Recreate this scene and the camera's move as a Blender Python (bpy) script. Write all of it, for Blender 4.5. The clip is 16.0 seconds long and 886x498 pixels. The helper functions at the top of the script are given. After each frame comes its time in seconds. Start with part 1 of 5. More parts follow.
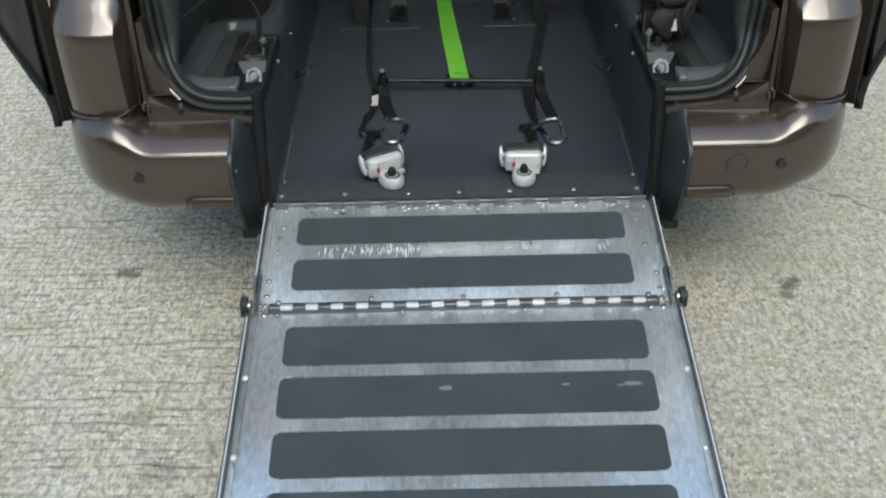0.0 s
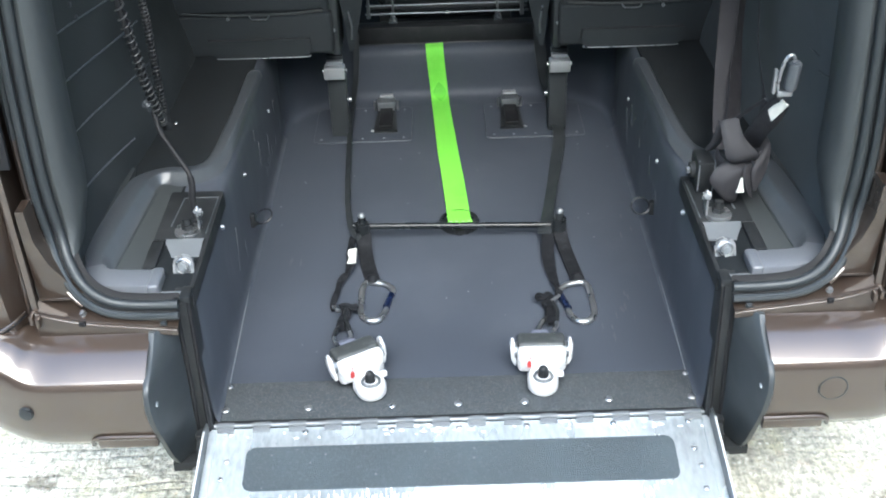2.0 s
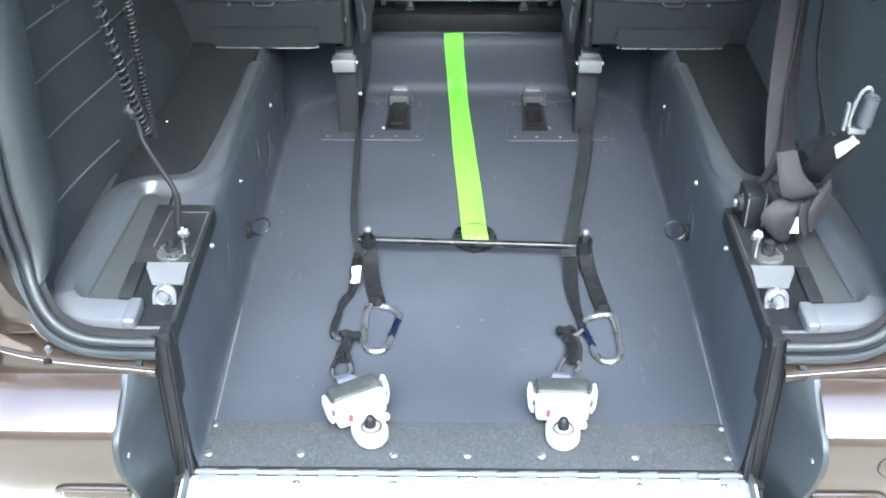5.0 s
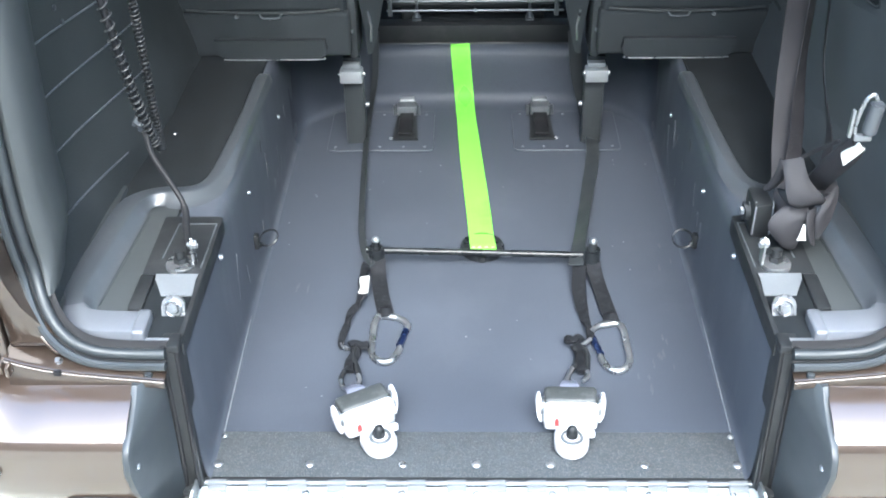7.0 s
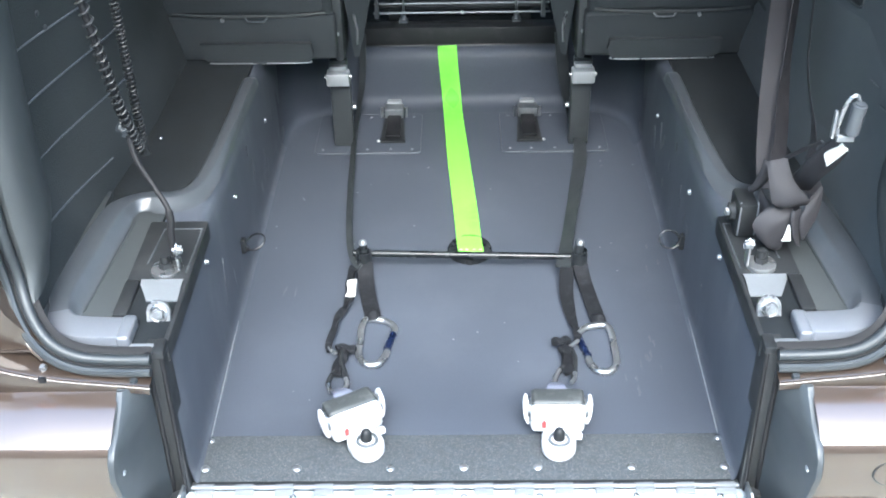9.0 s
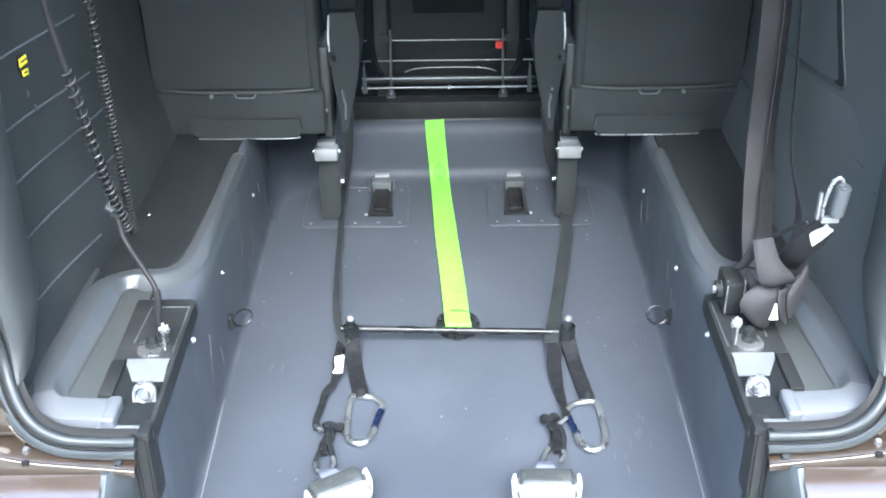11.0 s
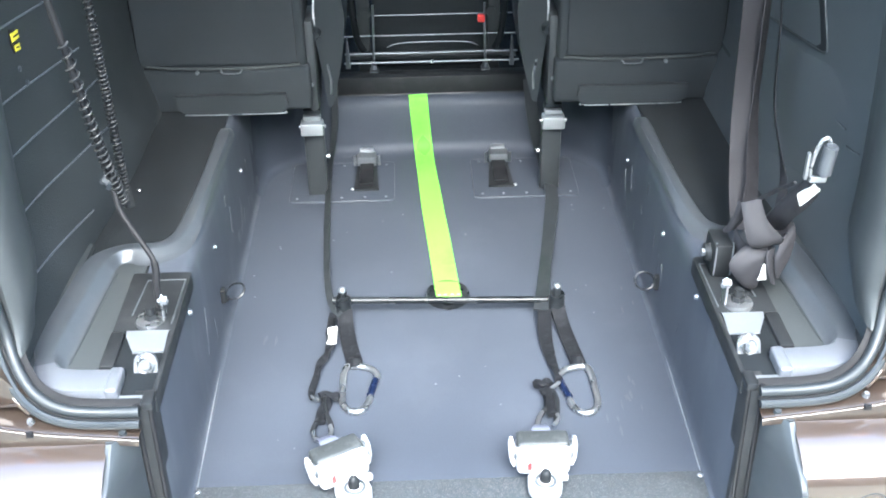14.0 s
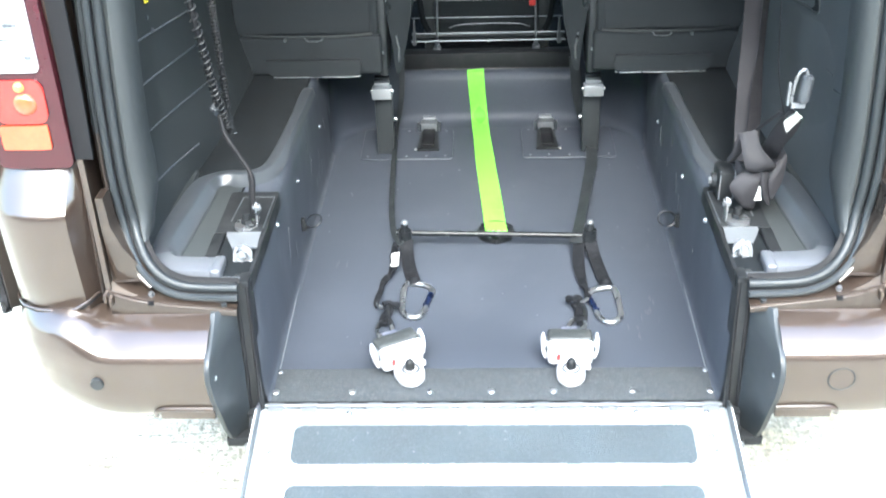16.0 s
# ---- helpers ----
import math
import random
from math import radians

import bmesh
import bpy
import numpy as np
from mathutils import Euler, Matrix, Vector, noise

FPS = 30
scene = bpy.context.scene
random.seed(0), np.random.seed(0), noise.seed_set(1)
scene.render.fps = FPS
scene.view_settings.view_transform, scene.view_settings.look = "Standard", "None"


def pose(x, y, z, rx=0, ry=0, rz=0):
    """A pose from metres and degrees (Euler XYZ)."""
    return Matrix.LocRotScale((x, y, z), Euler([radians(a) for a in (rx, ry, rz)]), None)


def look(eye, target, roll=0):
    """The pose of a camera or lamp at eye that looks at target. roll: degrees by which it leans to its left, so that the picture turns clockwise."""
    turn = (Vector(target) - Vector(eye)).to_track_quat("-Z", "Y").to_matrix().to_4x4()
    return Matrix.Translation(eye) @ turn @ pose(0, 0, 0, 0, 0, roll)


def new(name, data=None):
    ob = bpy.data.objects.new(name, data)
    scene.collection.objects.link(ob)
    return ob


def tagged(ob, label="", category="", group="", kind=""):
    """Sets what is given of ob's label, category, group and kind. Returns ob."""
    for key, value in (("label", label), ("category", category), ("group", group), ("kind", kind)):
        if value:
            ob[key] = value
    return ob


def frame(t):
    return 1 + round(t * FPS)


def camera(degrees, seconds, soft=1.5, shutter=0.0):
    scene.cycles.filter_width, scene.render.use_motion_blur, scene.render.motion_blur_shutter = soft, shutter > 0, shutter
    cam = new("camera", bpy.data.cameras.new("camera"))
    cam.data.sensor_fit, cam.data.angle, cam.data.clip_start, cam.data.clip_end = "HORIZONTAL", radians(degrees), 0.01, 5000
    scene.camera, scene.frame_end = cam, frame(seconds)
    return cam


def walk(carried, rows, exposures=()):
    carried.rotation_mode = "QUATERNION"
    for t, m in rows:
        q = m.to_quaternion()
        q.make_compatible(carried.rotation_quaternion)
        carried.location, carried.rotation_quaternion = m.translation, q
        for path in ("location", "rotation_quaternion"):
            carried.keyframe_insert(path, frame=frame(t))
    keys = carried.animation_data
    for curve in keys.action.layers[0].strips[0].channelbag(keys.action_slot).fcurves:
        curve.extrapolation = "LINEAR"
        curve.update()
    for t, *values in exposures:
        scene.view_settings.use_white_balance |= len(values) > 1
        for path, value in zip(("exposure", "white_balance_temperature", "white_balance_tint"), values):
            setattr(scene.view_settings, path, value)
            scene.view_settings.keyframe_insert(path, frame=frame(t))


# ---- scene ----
cam = camera(44.4, 16.0, soft=1.9, shutter=0.25)
PATH = [
    (0, (-0.039, -2.138, 1.577), (-0.04, -0.469, 0.474), -1.3),
    (0.5, (-0.007, -1.966, 1.592), (0.015, -0.268, 0.536), -2.5),
    (1, (0.016, -1.763, 1.593), (0.03, -0.056, 0.55), -1.1),
    (1.5, (0.02, -1.577, 1.592), (0.037, 0.124, 0.54), -1.4),
    (2, (-0.004, -1.417, 1.585), (-0.019, 0.252, 0.483), -2.1),
    (2.5, (0.016, -1.306, 1.582), (-0.06, 0.358, 0.475), -2.7),
    (3, (0.032, -1.23, 1.578), (-0.107, 0.435, 0.479), -2.3),
    (3.5, (0.008, -1.196, 1.57), (-0.1, 0.45, 0.44), -1.7),
    (4, (-0.006, -1.182, 1.567), (-0.088, 0.446, 0.408), -1.1),
    (4.5, (-0.012, -1.177, 1.561), (-0.054, 0.447, 0.394), -0.6),
    (5, (-0.015, -1.18, 1.565), (-0.045, 0.449, 0.404), -0.3),
    (7.5, (-0.008, -1.185, 1.569), (-0.056, 0.455, 0.425), -1.2),
    (8, (-0.002, -1.186, 1.575), (-0.044, 0.455, 0.432), -1.2),
    (10.3, (0.002, -1.17, 1.564), (-0.029, 0.467, 0.416), -1.3),
    (10.5, (0.001, -1.169, 1.575), (-0.023, 0.49, 0.458), -1.1),
    (11, (-0.001, -1.168, 1.592), (-0.011, 0.535, 0.543), -0.8),
    (11.5, (0.002, -1.175, 1.593), (-0.002, 0.532, 0.55), -0.7),
    (12, (0.004, -1.183, 1.595), (-0.011, 0.522, 0.549), -0.9),
    (12.5, (0.003, -1.191, 1.595), (-0.025, 0.513, 0.547), -0.9),
    (13, (-0.002, -1.194, 1.591), (-0.029, 0.509, 0.543), -1.0),
    (13.5, (-0.017, -1.197, 1.589), (-0.022, 0.502, 0.533), -0.9),
    (14, (-0.039, -1.2, 1.584), (0.004, 0.485, 0.508), -0.9),
    (14.5, (-0.05, -1.24, 1.586), (0.003, 0.466, 0.543), -1.6),
    (15, (-0.027, -1.315, 1.599), (-0.048, 0.423, 0.609), -0.7),
    (15.5, (0.01, -1.447, 1.599), (-0.083, 0.292, 0.615), -1.3),
    (16, (-0.009, -1.597, 1.592), (-0.087, 0.118, 0.565), -1.9),
]
EXPOSURES = [(0.0, 0.66, 6090, 3), (0.5, 0.95, 5980, 3), (1.0, 1.45, 5840, 3), (1.5, 1.95, 5730, 3), (2.0, 2.4, 5670, 3), (3.0, 3.2, 5590, 4), (5.0, 3.26, 5570, 4), (8.2, 3.26, 5570, 4), (10.3, 3.2, 5570, 4), (11.0, 3.62, 5570, 4), (14.0, 3.7, 5570, 4), (15.0, 3.8, 5620, 4), (15.5, 3.95, 5680, 4), (16.0, 3.45, 5740, 3)]
walk(cam, [(t, look(eye, target, roll)) for t, eye, target, roll in PATH], EXPOSURES)

# ---- light: a bright overcast sky behind the van ----
world = bpy.data.worlds.new("sky")
scene.world = world
world.use_nodes = True
wn = world.node_tree
sky = wn.nodes.new("ShaderNodeTexSky")
sky.sky_type, sky.sun_disc = "NISHITA", False
sky.sun_elevation, sky.sun_rotation = radians(50), radians(175)
sky.dust_density, sky.air_density, sky.ozone_density = 4.0, 1.6, 1.0
bg = wn.nodes["Background"]
bg.inputs["Strength"].default_value = 0.15
wn.links.new(sky.outputs[0], bg.inputs[0])
sun = new("sun", bpy.data.lights.new("sun", "SUN"))
sun.data.energy, sun.data.angle, sun.data.color = 1.0, radians(44), (1.0, 0.99, 0.97)
sun.matrix_world = look((0.24, -2.9, 3.5), (0, 0, 0))


# ---- materials ----
def mat(name, base, rough=0.5, metal=0.0, var=0.25, scale=8.0, fine=120.0, bump=0.15, depth=0.002, coat=0.0, spec=0.5,
        stain=None, stain_amount=0.0, stain_scale=3.0, stretch=(1, 1, 1), rough_var=0.12, coat_rough=0.035):
    """A surface with broad and fine variation of colour, gloss and relief."""
    m = bpy.data.materials.new(name)
    m.use_nodes = True
    t, b = m.node_tree, m.node_tree.nodes["Principled BSDF"]
    n, l = t.nodes.new, t.links.new
    co = n("ShaderNodeTexCoord")
    mp = n("ShaderNodeMapping")
    mp.inputs["Scale"].default_value = stretch
    l(co.outputs["Object"], mp.inputs[0])
    broad, small = n("ShaderNodeTexNoise"), n("ShaderNodeTexNoise")
    for node, sc, det in ((broad, scale, 4), (small, fine, 3)):
        node.inputs["Scale"].default_value, node.inputs["Detail"].default_value = sc, det
        l(mp.outputs[0], node.inputs["Vector"])
    mix = n("ShaderNodeMath")
    mix.operation = "MULTIPLY_ADD"
    l(broad.outputs[0], mix.inputs[0])
    mix.inputs[1].default_value = 0.6
    half = n("ShaderNodeMath")
    half.operation = "MULTIPLY"
    l(small.outputs[0], half.inputs[0])
    half.inputs[1].default_value = 0.4
    l(half.outputs[0], mix.inputs[2])
    ramp = n("ShaderNodeMapRange")
    ramp.inputs["From Min"].default_value, ramp.inputs["From Max"].default_value = 0.3, 0.7
    ramp.inputs["To Min"].default_value, ramp.inputs["To Max"].default_value = 1 - var, 1 + var
    l(mix.outputs[0], ramp.inputs[0])
    info = n("ShaderNodeObjectInfo")
    rnd = n("ShaderNodeMapRange")
    rnd.inputs["To Min"].default_value, rnd.inputs["To Max"].default_value = 0.95, 1.05
    l(info.outputs["Random"], rnd.inputs[0])
    both = n("ShaderNodeMath")
    both.operation = "MULTIPLY"
    l(ramp.outputs[0], both.inputs[0])
    l(rnd.outputs[0], both.inputs[1])
    colour = n("ShaderNodeVectorMath")
    colour.operation = "SCALE"
    colour.inputs[0].default_value = base
    l(both.outputs[0], colour.inputs["Scale"])
    out = colour.outputs[0]
    if stain:
        sn = n("ShaderNodeTexNoise")
        sn.inputs["Scale"].default_value, sn.inputs["Detail"].default_value, sn.inputs["Roughness"].default_value = stain_scale, 6, 0.65
        l(mp.outputs[0], sn.inputs["Vector"])
        sr = n("ShaderNodeMapRange")
        sr.inputs["From Min"].default_value, sr.inputs["From Max"].default_value = 0.52, 0.72
        sr.inputs["To Max"].default_value = stain_amount
        l(sn.outputs[0], sr.inputs[0])
        sm = n("ShaderNodeMix")
        sm.data_type = "RGBA"
        sm.inputs["B"].default_value = (*stain, 1)
        l(sr.outputs[0], sm.inputs["Factor"])
        l(out, sm.inputs["A"])
        out = sm.outputs["Result"]
    l(out, b.inputs["Base Color"])
    rr = n("ShaderNodeMapRange")
    rr.inputs["From Min"].default_value, rr.inputs["From Max"].default_value = 0.3, 0.7
    rr.inputs["To Min"].default_value, rr.inputs["To Max"].default_value = max(0.03, rough - rough_var), min(1, rough + rough_var)
    l(broad.outputs[0], rr.inputs[0])
    l(rr.outputs[0], b.inputs["Roughness"])
    b.inputs["Metallic"].default_value, b.inputs["Coat Weight"].default_value = metal, coat
    b.inputs["Coat Roughness"].default_value, b.inputs["Specular IOR Level"].default_value = coat_rough, spec
    b.inputs["Coat IOR"].default_value = 1.7
    if bump:
        bp = n("ShaderNodeBump")
        bp.inputs["Strength"].default_value, bp.inputs["Distance"].default_value = bump, depth
        l(small.outputs[0], bp.inputs["Height"])
        l(bp.outputs[0], b.inputs["Normal"])
    return m


M_PAINT = mat("brown metallic paint", (0.058, 0.041, 0.031), 0.38, 0.55, 0.05, 3, 900, 0.02, 0.0003, coat=1.0, spec=0.3, stain=(0.058, 0.045, 0.036), stain_amount=0.10, stain_scale=9, rough_var=0.02, coat_rough=0.07)
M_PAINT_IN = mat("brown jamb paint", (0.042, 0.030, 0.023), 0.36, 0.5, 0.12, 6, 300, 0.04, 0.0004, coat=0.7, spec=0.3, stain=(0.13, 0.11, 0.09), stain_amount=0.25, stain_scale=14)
M_FLOOR = mat("blue grey vinyl", (0.0385, 0.0442, 0.0562), 0.60, 0, 0.22, 4, 420, 0.2, 0.0008, spec=0.24, stain=(0.085, 0.090, 0.102), stain_amount=0.15, stain_scale=5)
# the floor's vinyl with a raised base: light on the channel sides is coloured in
M_WALL = mat("blue grey vinyl, lit paler, with rubbed streaks", (0.0480, 0.0534, 0.0655), 0.46, 0, 0.16, 3, 700, 0.14, 0.0006, spec=0.35, stain=(0.11, 0.115, 0.128), stain_amount=0.4, stain_scale=13, stretch=(1, 1, 0.3))
M_SCUFF = mat("dark rubber scuff", (0.038, 0.040, 0.048), 0.6, 0, 0.2, 30, 300, 0.1, 0.0004)
M_TRIM = mat("grey moulded plastic", (0.0400, 0.0443, 0.0500), 0.42, 0, 0.12, 5, 900, 0.2, 0.0006, spec=0.45, coat=0.15, stain=(0.09, 0.09, 0.095), stain_amount=0.25, stain_scale=7, coat_rough=0.25, rough_var=0.02)
# the tray plastic again, paler: light is put into its colour
M_TRIM_PALE = mat("grey plastic, lit pale", (0.0840, 0.0885, 0.0990), 0.36, 0, 0.18, 9, 700, 0.2, 0.0006, spec=0.5, coat=0.25, stain=(0.07, 0.075, 0.08), stain_amount=0.4, stain_scale=16, coat_rough=0.25, rough_var=0.03)
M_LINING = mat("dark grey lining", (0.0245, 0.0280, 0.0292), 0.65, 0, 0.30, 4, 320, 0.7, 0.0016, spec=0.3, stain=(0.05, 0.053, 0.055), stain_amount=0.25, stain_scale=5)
M_SIDE = mat("paler grey side lining", (0.0470, 0.0525, 0.0565), 0.6, 0, 0.15, 4, 600, 0.25, 0.0008, spec=0.35, stain=(0.06, 0.066, 0.070), stain_amount=0.25, stain_scale=5)
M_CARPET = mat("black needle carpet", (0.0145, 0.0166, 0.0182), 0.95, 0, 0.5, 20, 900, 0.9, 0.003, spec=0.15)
M_BLACK = mat("black painted steel", (0.013, 0.014, 0.015), 0.50, 0, 0.2, 12, 500, 0.12, 0.0005, spec=0.22, stain=(0.05, 0.05, 0.05), stain_amount=0.2, stain_scale=25)
M_MATT = mat("matt black foam", (0.0090, 0.0105, 0.0118), 0.9, 0, 0.3, 20, 700, 0.5, 0.001, spec=0.1)
M_BLACK_SOFT = mat("black satin plastic", (0.024, 0.027, 0.029), 0.44, 0, 0.2, 10, 600, 0.2, 0.0006, spec=0.3, stain=(0.05, 0.052, 0.054), stain_amount=0.3, stain_scale=12)
M_HEAD = mat("grey headlining fabric", (0.42, 0.42, 0.41), 0.9, 0, 0.08, 6, 900, 0.4, 0.001)
M_EDGE = mat("grey lining edge", (0.0300, 0.0335, 0.0348), 0.6, 0, 0.12, 5, 600, 0.2, 0.0006, spec=0.3)
M_WEDGE = mat("grey coated plate", (0.1120, 0.1190, 0.1260), 0.5, 0.2, 0.12, 20, 400, 0.1, 0.0005)
M_CHEEK = mat("grey moulded cheek plastic", (0.027, 0.031, 0.034), 0.42, 0, 0.14, 8, 500, 0.12, 0.0005, spec=0.4, stain=(0.02, 0.022, 0.024), stain_amount=0.35, stain_scale=14)
M_BAR = mat("dark polished steel", (0.011, 0.0125, 0.014), 0.28, 0.1, 0.3, 20, 300, 0.06, 0.0004, spec=0.28, stain=(0.06, 0.063, 0.068), stain_amount=0.4, stain_scale=40)
M_HINGE = mat("grey hinge cover plastic", (0.014, 0.017, 0.019), 0.5, 0, 0.1, 8, 500, 0.08, 0.0005, spec=0.25)
M_RUBBER = mat("grey rubber seal", (0.020, 0.023, 0.025), 0.42, 0, 0.15, 15, 500, 0.1, 0.0005, spec=0.35)
M_RUBBER_BLACK = mat("black rubber", (0.009, 0.009, 0.010), 0.6, 0, 0.2, 15, 500, 0.15, 0.0006, spec=0.18)
M_GRIT = mat("black grit strip", (0.043, 0.051, 0.058), 0.85, 0, 0.35, 60, 1600, 1.0, 0.004, stain=(0.26, 0.26, 0.26), stain_amount=0.75, stain_scale=520)
M_PAD = mat("black abrasive tape", (0.042, 0.054, 0.061), 0.8, 0, 0.35, 8, 600, 1.0, 0.003, stain=(0.10, 0.108, 0.12), stain_amount=0.5, stain_scale=260)
M_ALLOY = mat("scuffed galvanised plate", (0.66, 0.715, 0.745), 0.27, 0.72, 0.42, 6, 120, 0.10, 0.0008, stain=(0.80, 0.84, 0.84), stain_amount=0.7, stain_scale=8, stretch=(1, 0.35, 1), rough_var=0.13)
M_ALLOY_DARK = mat("dull dark steel", (0.15, 0.16, 0.17), 0.42, 0.7, 0.3, 12, 160, 0.15, 0.001, stain=(0.05, 0.05, 0.055), stain_amount=0.6, stain_scale=20)
M_STEEL = mat("bright zinc steel", (0.3680, 0.3760, 0.3840), 0.32, 0.9, 0.2, 30, 400, 0.08, 0.0004, stain=(0.22, 0.21, 0.20), stain_amount=0.4, stain_scale=60)
M_SILVER = mat("silver enamel", (0.50, 0.502, 0.510), 0.33, 0.15, 0.12, 14, 900, 0.06, 0.0004, coat=0.25, stain=(0.20, 0.20, 0.21), stain_amount=0.35, stain_scale=40)
M_SATIN = mat("satin nickel", (0.23, 0.24, 0.25), 0.45, 0.4, 0.1, 25, 400, 0.06, 0.0004)
M_DOOR = mat("dark inner door skin", (0.016, 0.013, 0.011), 0.65, 0, 0.2, 5, 300, 0.08, 0.0005, spec=0.15)
M_TONGUE = mat("dull chrome", (0.20, 0.205, 0.215), 0.32, 0.7, 0.15, 30, 300, 0.06, 0.0004)
M_WHITE = mat("white label", (0.4930, 0.4930, 0.4590), 0.6, 0, 0.10, 60, 300, 0.05, 0.0004, stain=(0.3, 0.3, 0.28), stain_amount=0.4, stain_scale=50)
M_DASH = mat("bright bare metal and rail glint", (0.66, 0.66, 0.66), 0.4, 0.3, 0.2, 40, 300, 0.05, 0.0004)
M_GREEN = mat("fluorescent green webbing", (0.176, 0.54, 0.046), 0.7, 0, 0.10, 6, 500, 0.5, 0.001, stain=(0.095, 0.39, 0.02), stain_amount=0.6, stain_scale=6)
M_GREEN_DARK = mat("soiled green webbing", (0.10, 0.38, 0.02), 0.75, 0, 0.2, 40, 500, 0.5, 0.001)
M_WEB = mat("black webbing", (0.008, 0.0085, 0.010), 0.75, 0, 0.4, 30, 900, 0.6, 0.0012, spec=0.12, stain=(0.045, 0.045, 0.05), stain_amount=0.3, stain_scale=70)
M_WEBGREY = mat("grey reel webbing", (0.105, 0.112, 0.145), 0.6, 0, 0.15, 20, 700, 0.4, 0.001, spec=0.3)
M_BELT = mat("charcoal seat belt webbing", (0.0220, 0.0213, 0.0238), 0.62, 0, 0.25, 25, 900, 0.5, 0.001, spec=0.22)
M_GUARD = mat("dark grey enamel", (0.032, 0.035, 0.035), 0.45, 0, 0.3, 30, 300, 0.05, 0.0004, spec=0.35, stain=(0.12, 0.12, 0.12), stain_amount=0.4, stain_scale=50)
M_BLUE = mat("blue anodised gate", (0.010, 0.018, 0.055), 0.3, 0.6, 0.1, 20, 300, 0.03, 0.0003)
M_RED = mat("red enamel", (0.42, 0.025, 0.02), 0.5, 0, 0.2, 60, 300, 0.05, 0.0003)
M_MARK = mat("dark red print", (0.24, 0.018, 0.016), 0.5, 0, 0.3, 90, 300, 0.05, 0.0003)
M_YELLOW = mat("yellow sticker", (0.85, 0.72, 0.05), 0.5, 0, 0.08, 20, 300, 0.05, 0.0003)
M_SEAT = mat("black seat fabric", (0.0200, 0.0232, 0.0255), 0.9, 0, 0.25, 10, 900, 0.6, 0.002, spec=0.2)
M_RENDER = mat("grey cement render", (0.17, 0.165, 0.155), 0.9, 0, 0.2, 1.5, 60, 0.4, 0.004, stain=(0.10, 0.095, 0.09), stain_amount=0.4, stain_scale=0.8)
M_TYRE = mat("tyre rubber", (0.02, 0.02, 0.02), 0.8, 0, 0.2, 10, 200, 0.3, 0.002)


M_GLASS = bpy.data.materials.new("tinted glass")
M_GLASS.use_nodes = True
gn = M_GLASS.node_tree.nodes["Principled BSDF"]
gn.inputs["Base Color"].default_value, gn.inputs["Roughness"].default_value = (0.34, 0.38, 0.37, 1), 0.02
gn.inputs["Transmission Weight"].default_value, gn.inputs["IOR"].default_value = 1.0, 1.02


def lens(name, base, coat=0.6):
    m = mat(name, base, 0.14, 0, 0.15, 25, 120, 0.25, 0.002, coat=coat)
    return m


M_LENS_RED = lens("red lamp lens", (0.42, 0.020, 0.014))
M_LENS_ORANGE = lens("orange red reflector", (0.60, 0.070, 0.024))
M_LENS_DARK = lens("dark red lamp rim", (0.034, 0.006, 0.009), 0.15)
M_LENS_AMBER = lens("amber lamp cap", (0.75, 0.22, 0.05))
M_LENS_CLEAR = lens("clear lamp lens", (0.46, 0.47, 0.47))


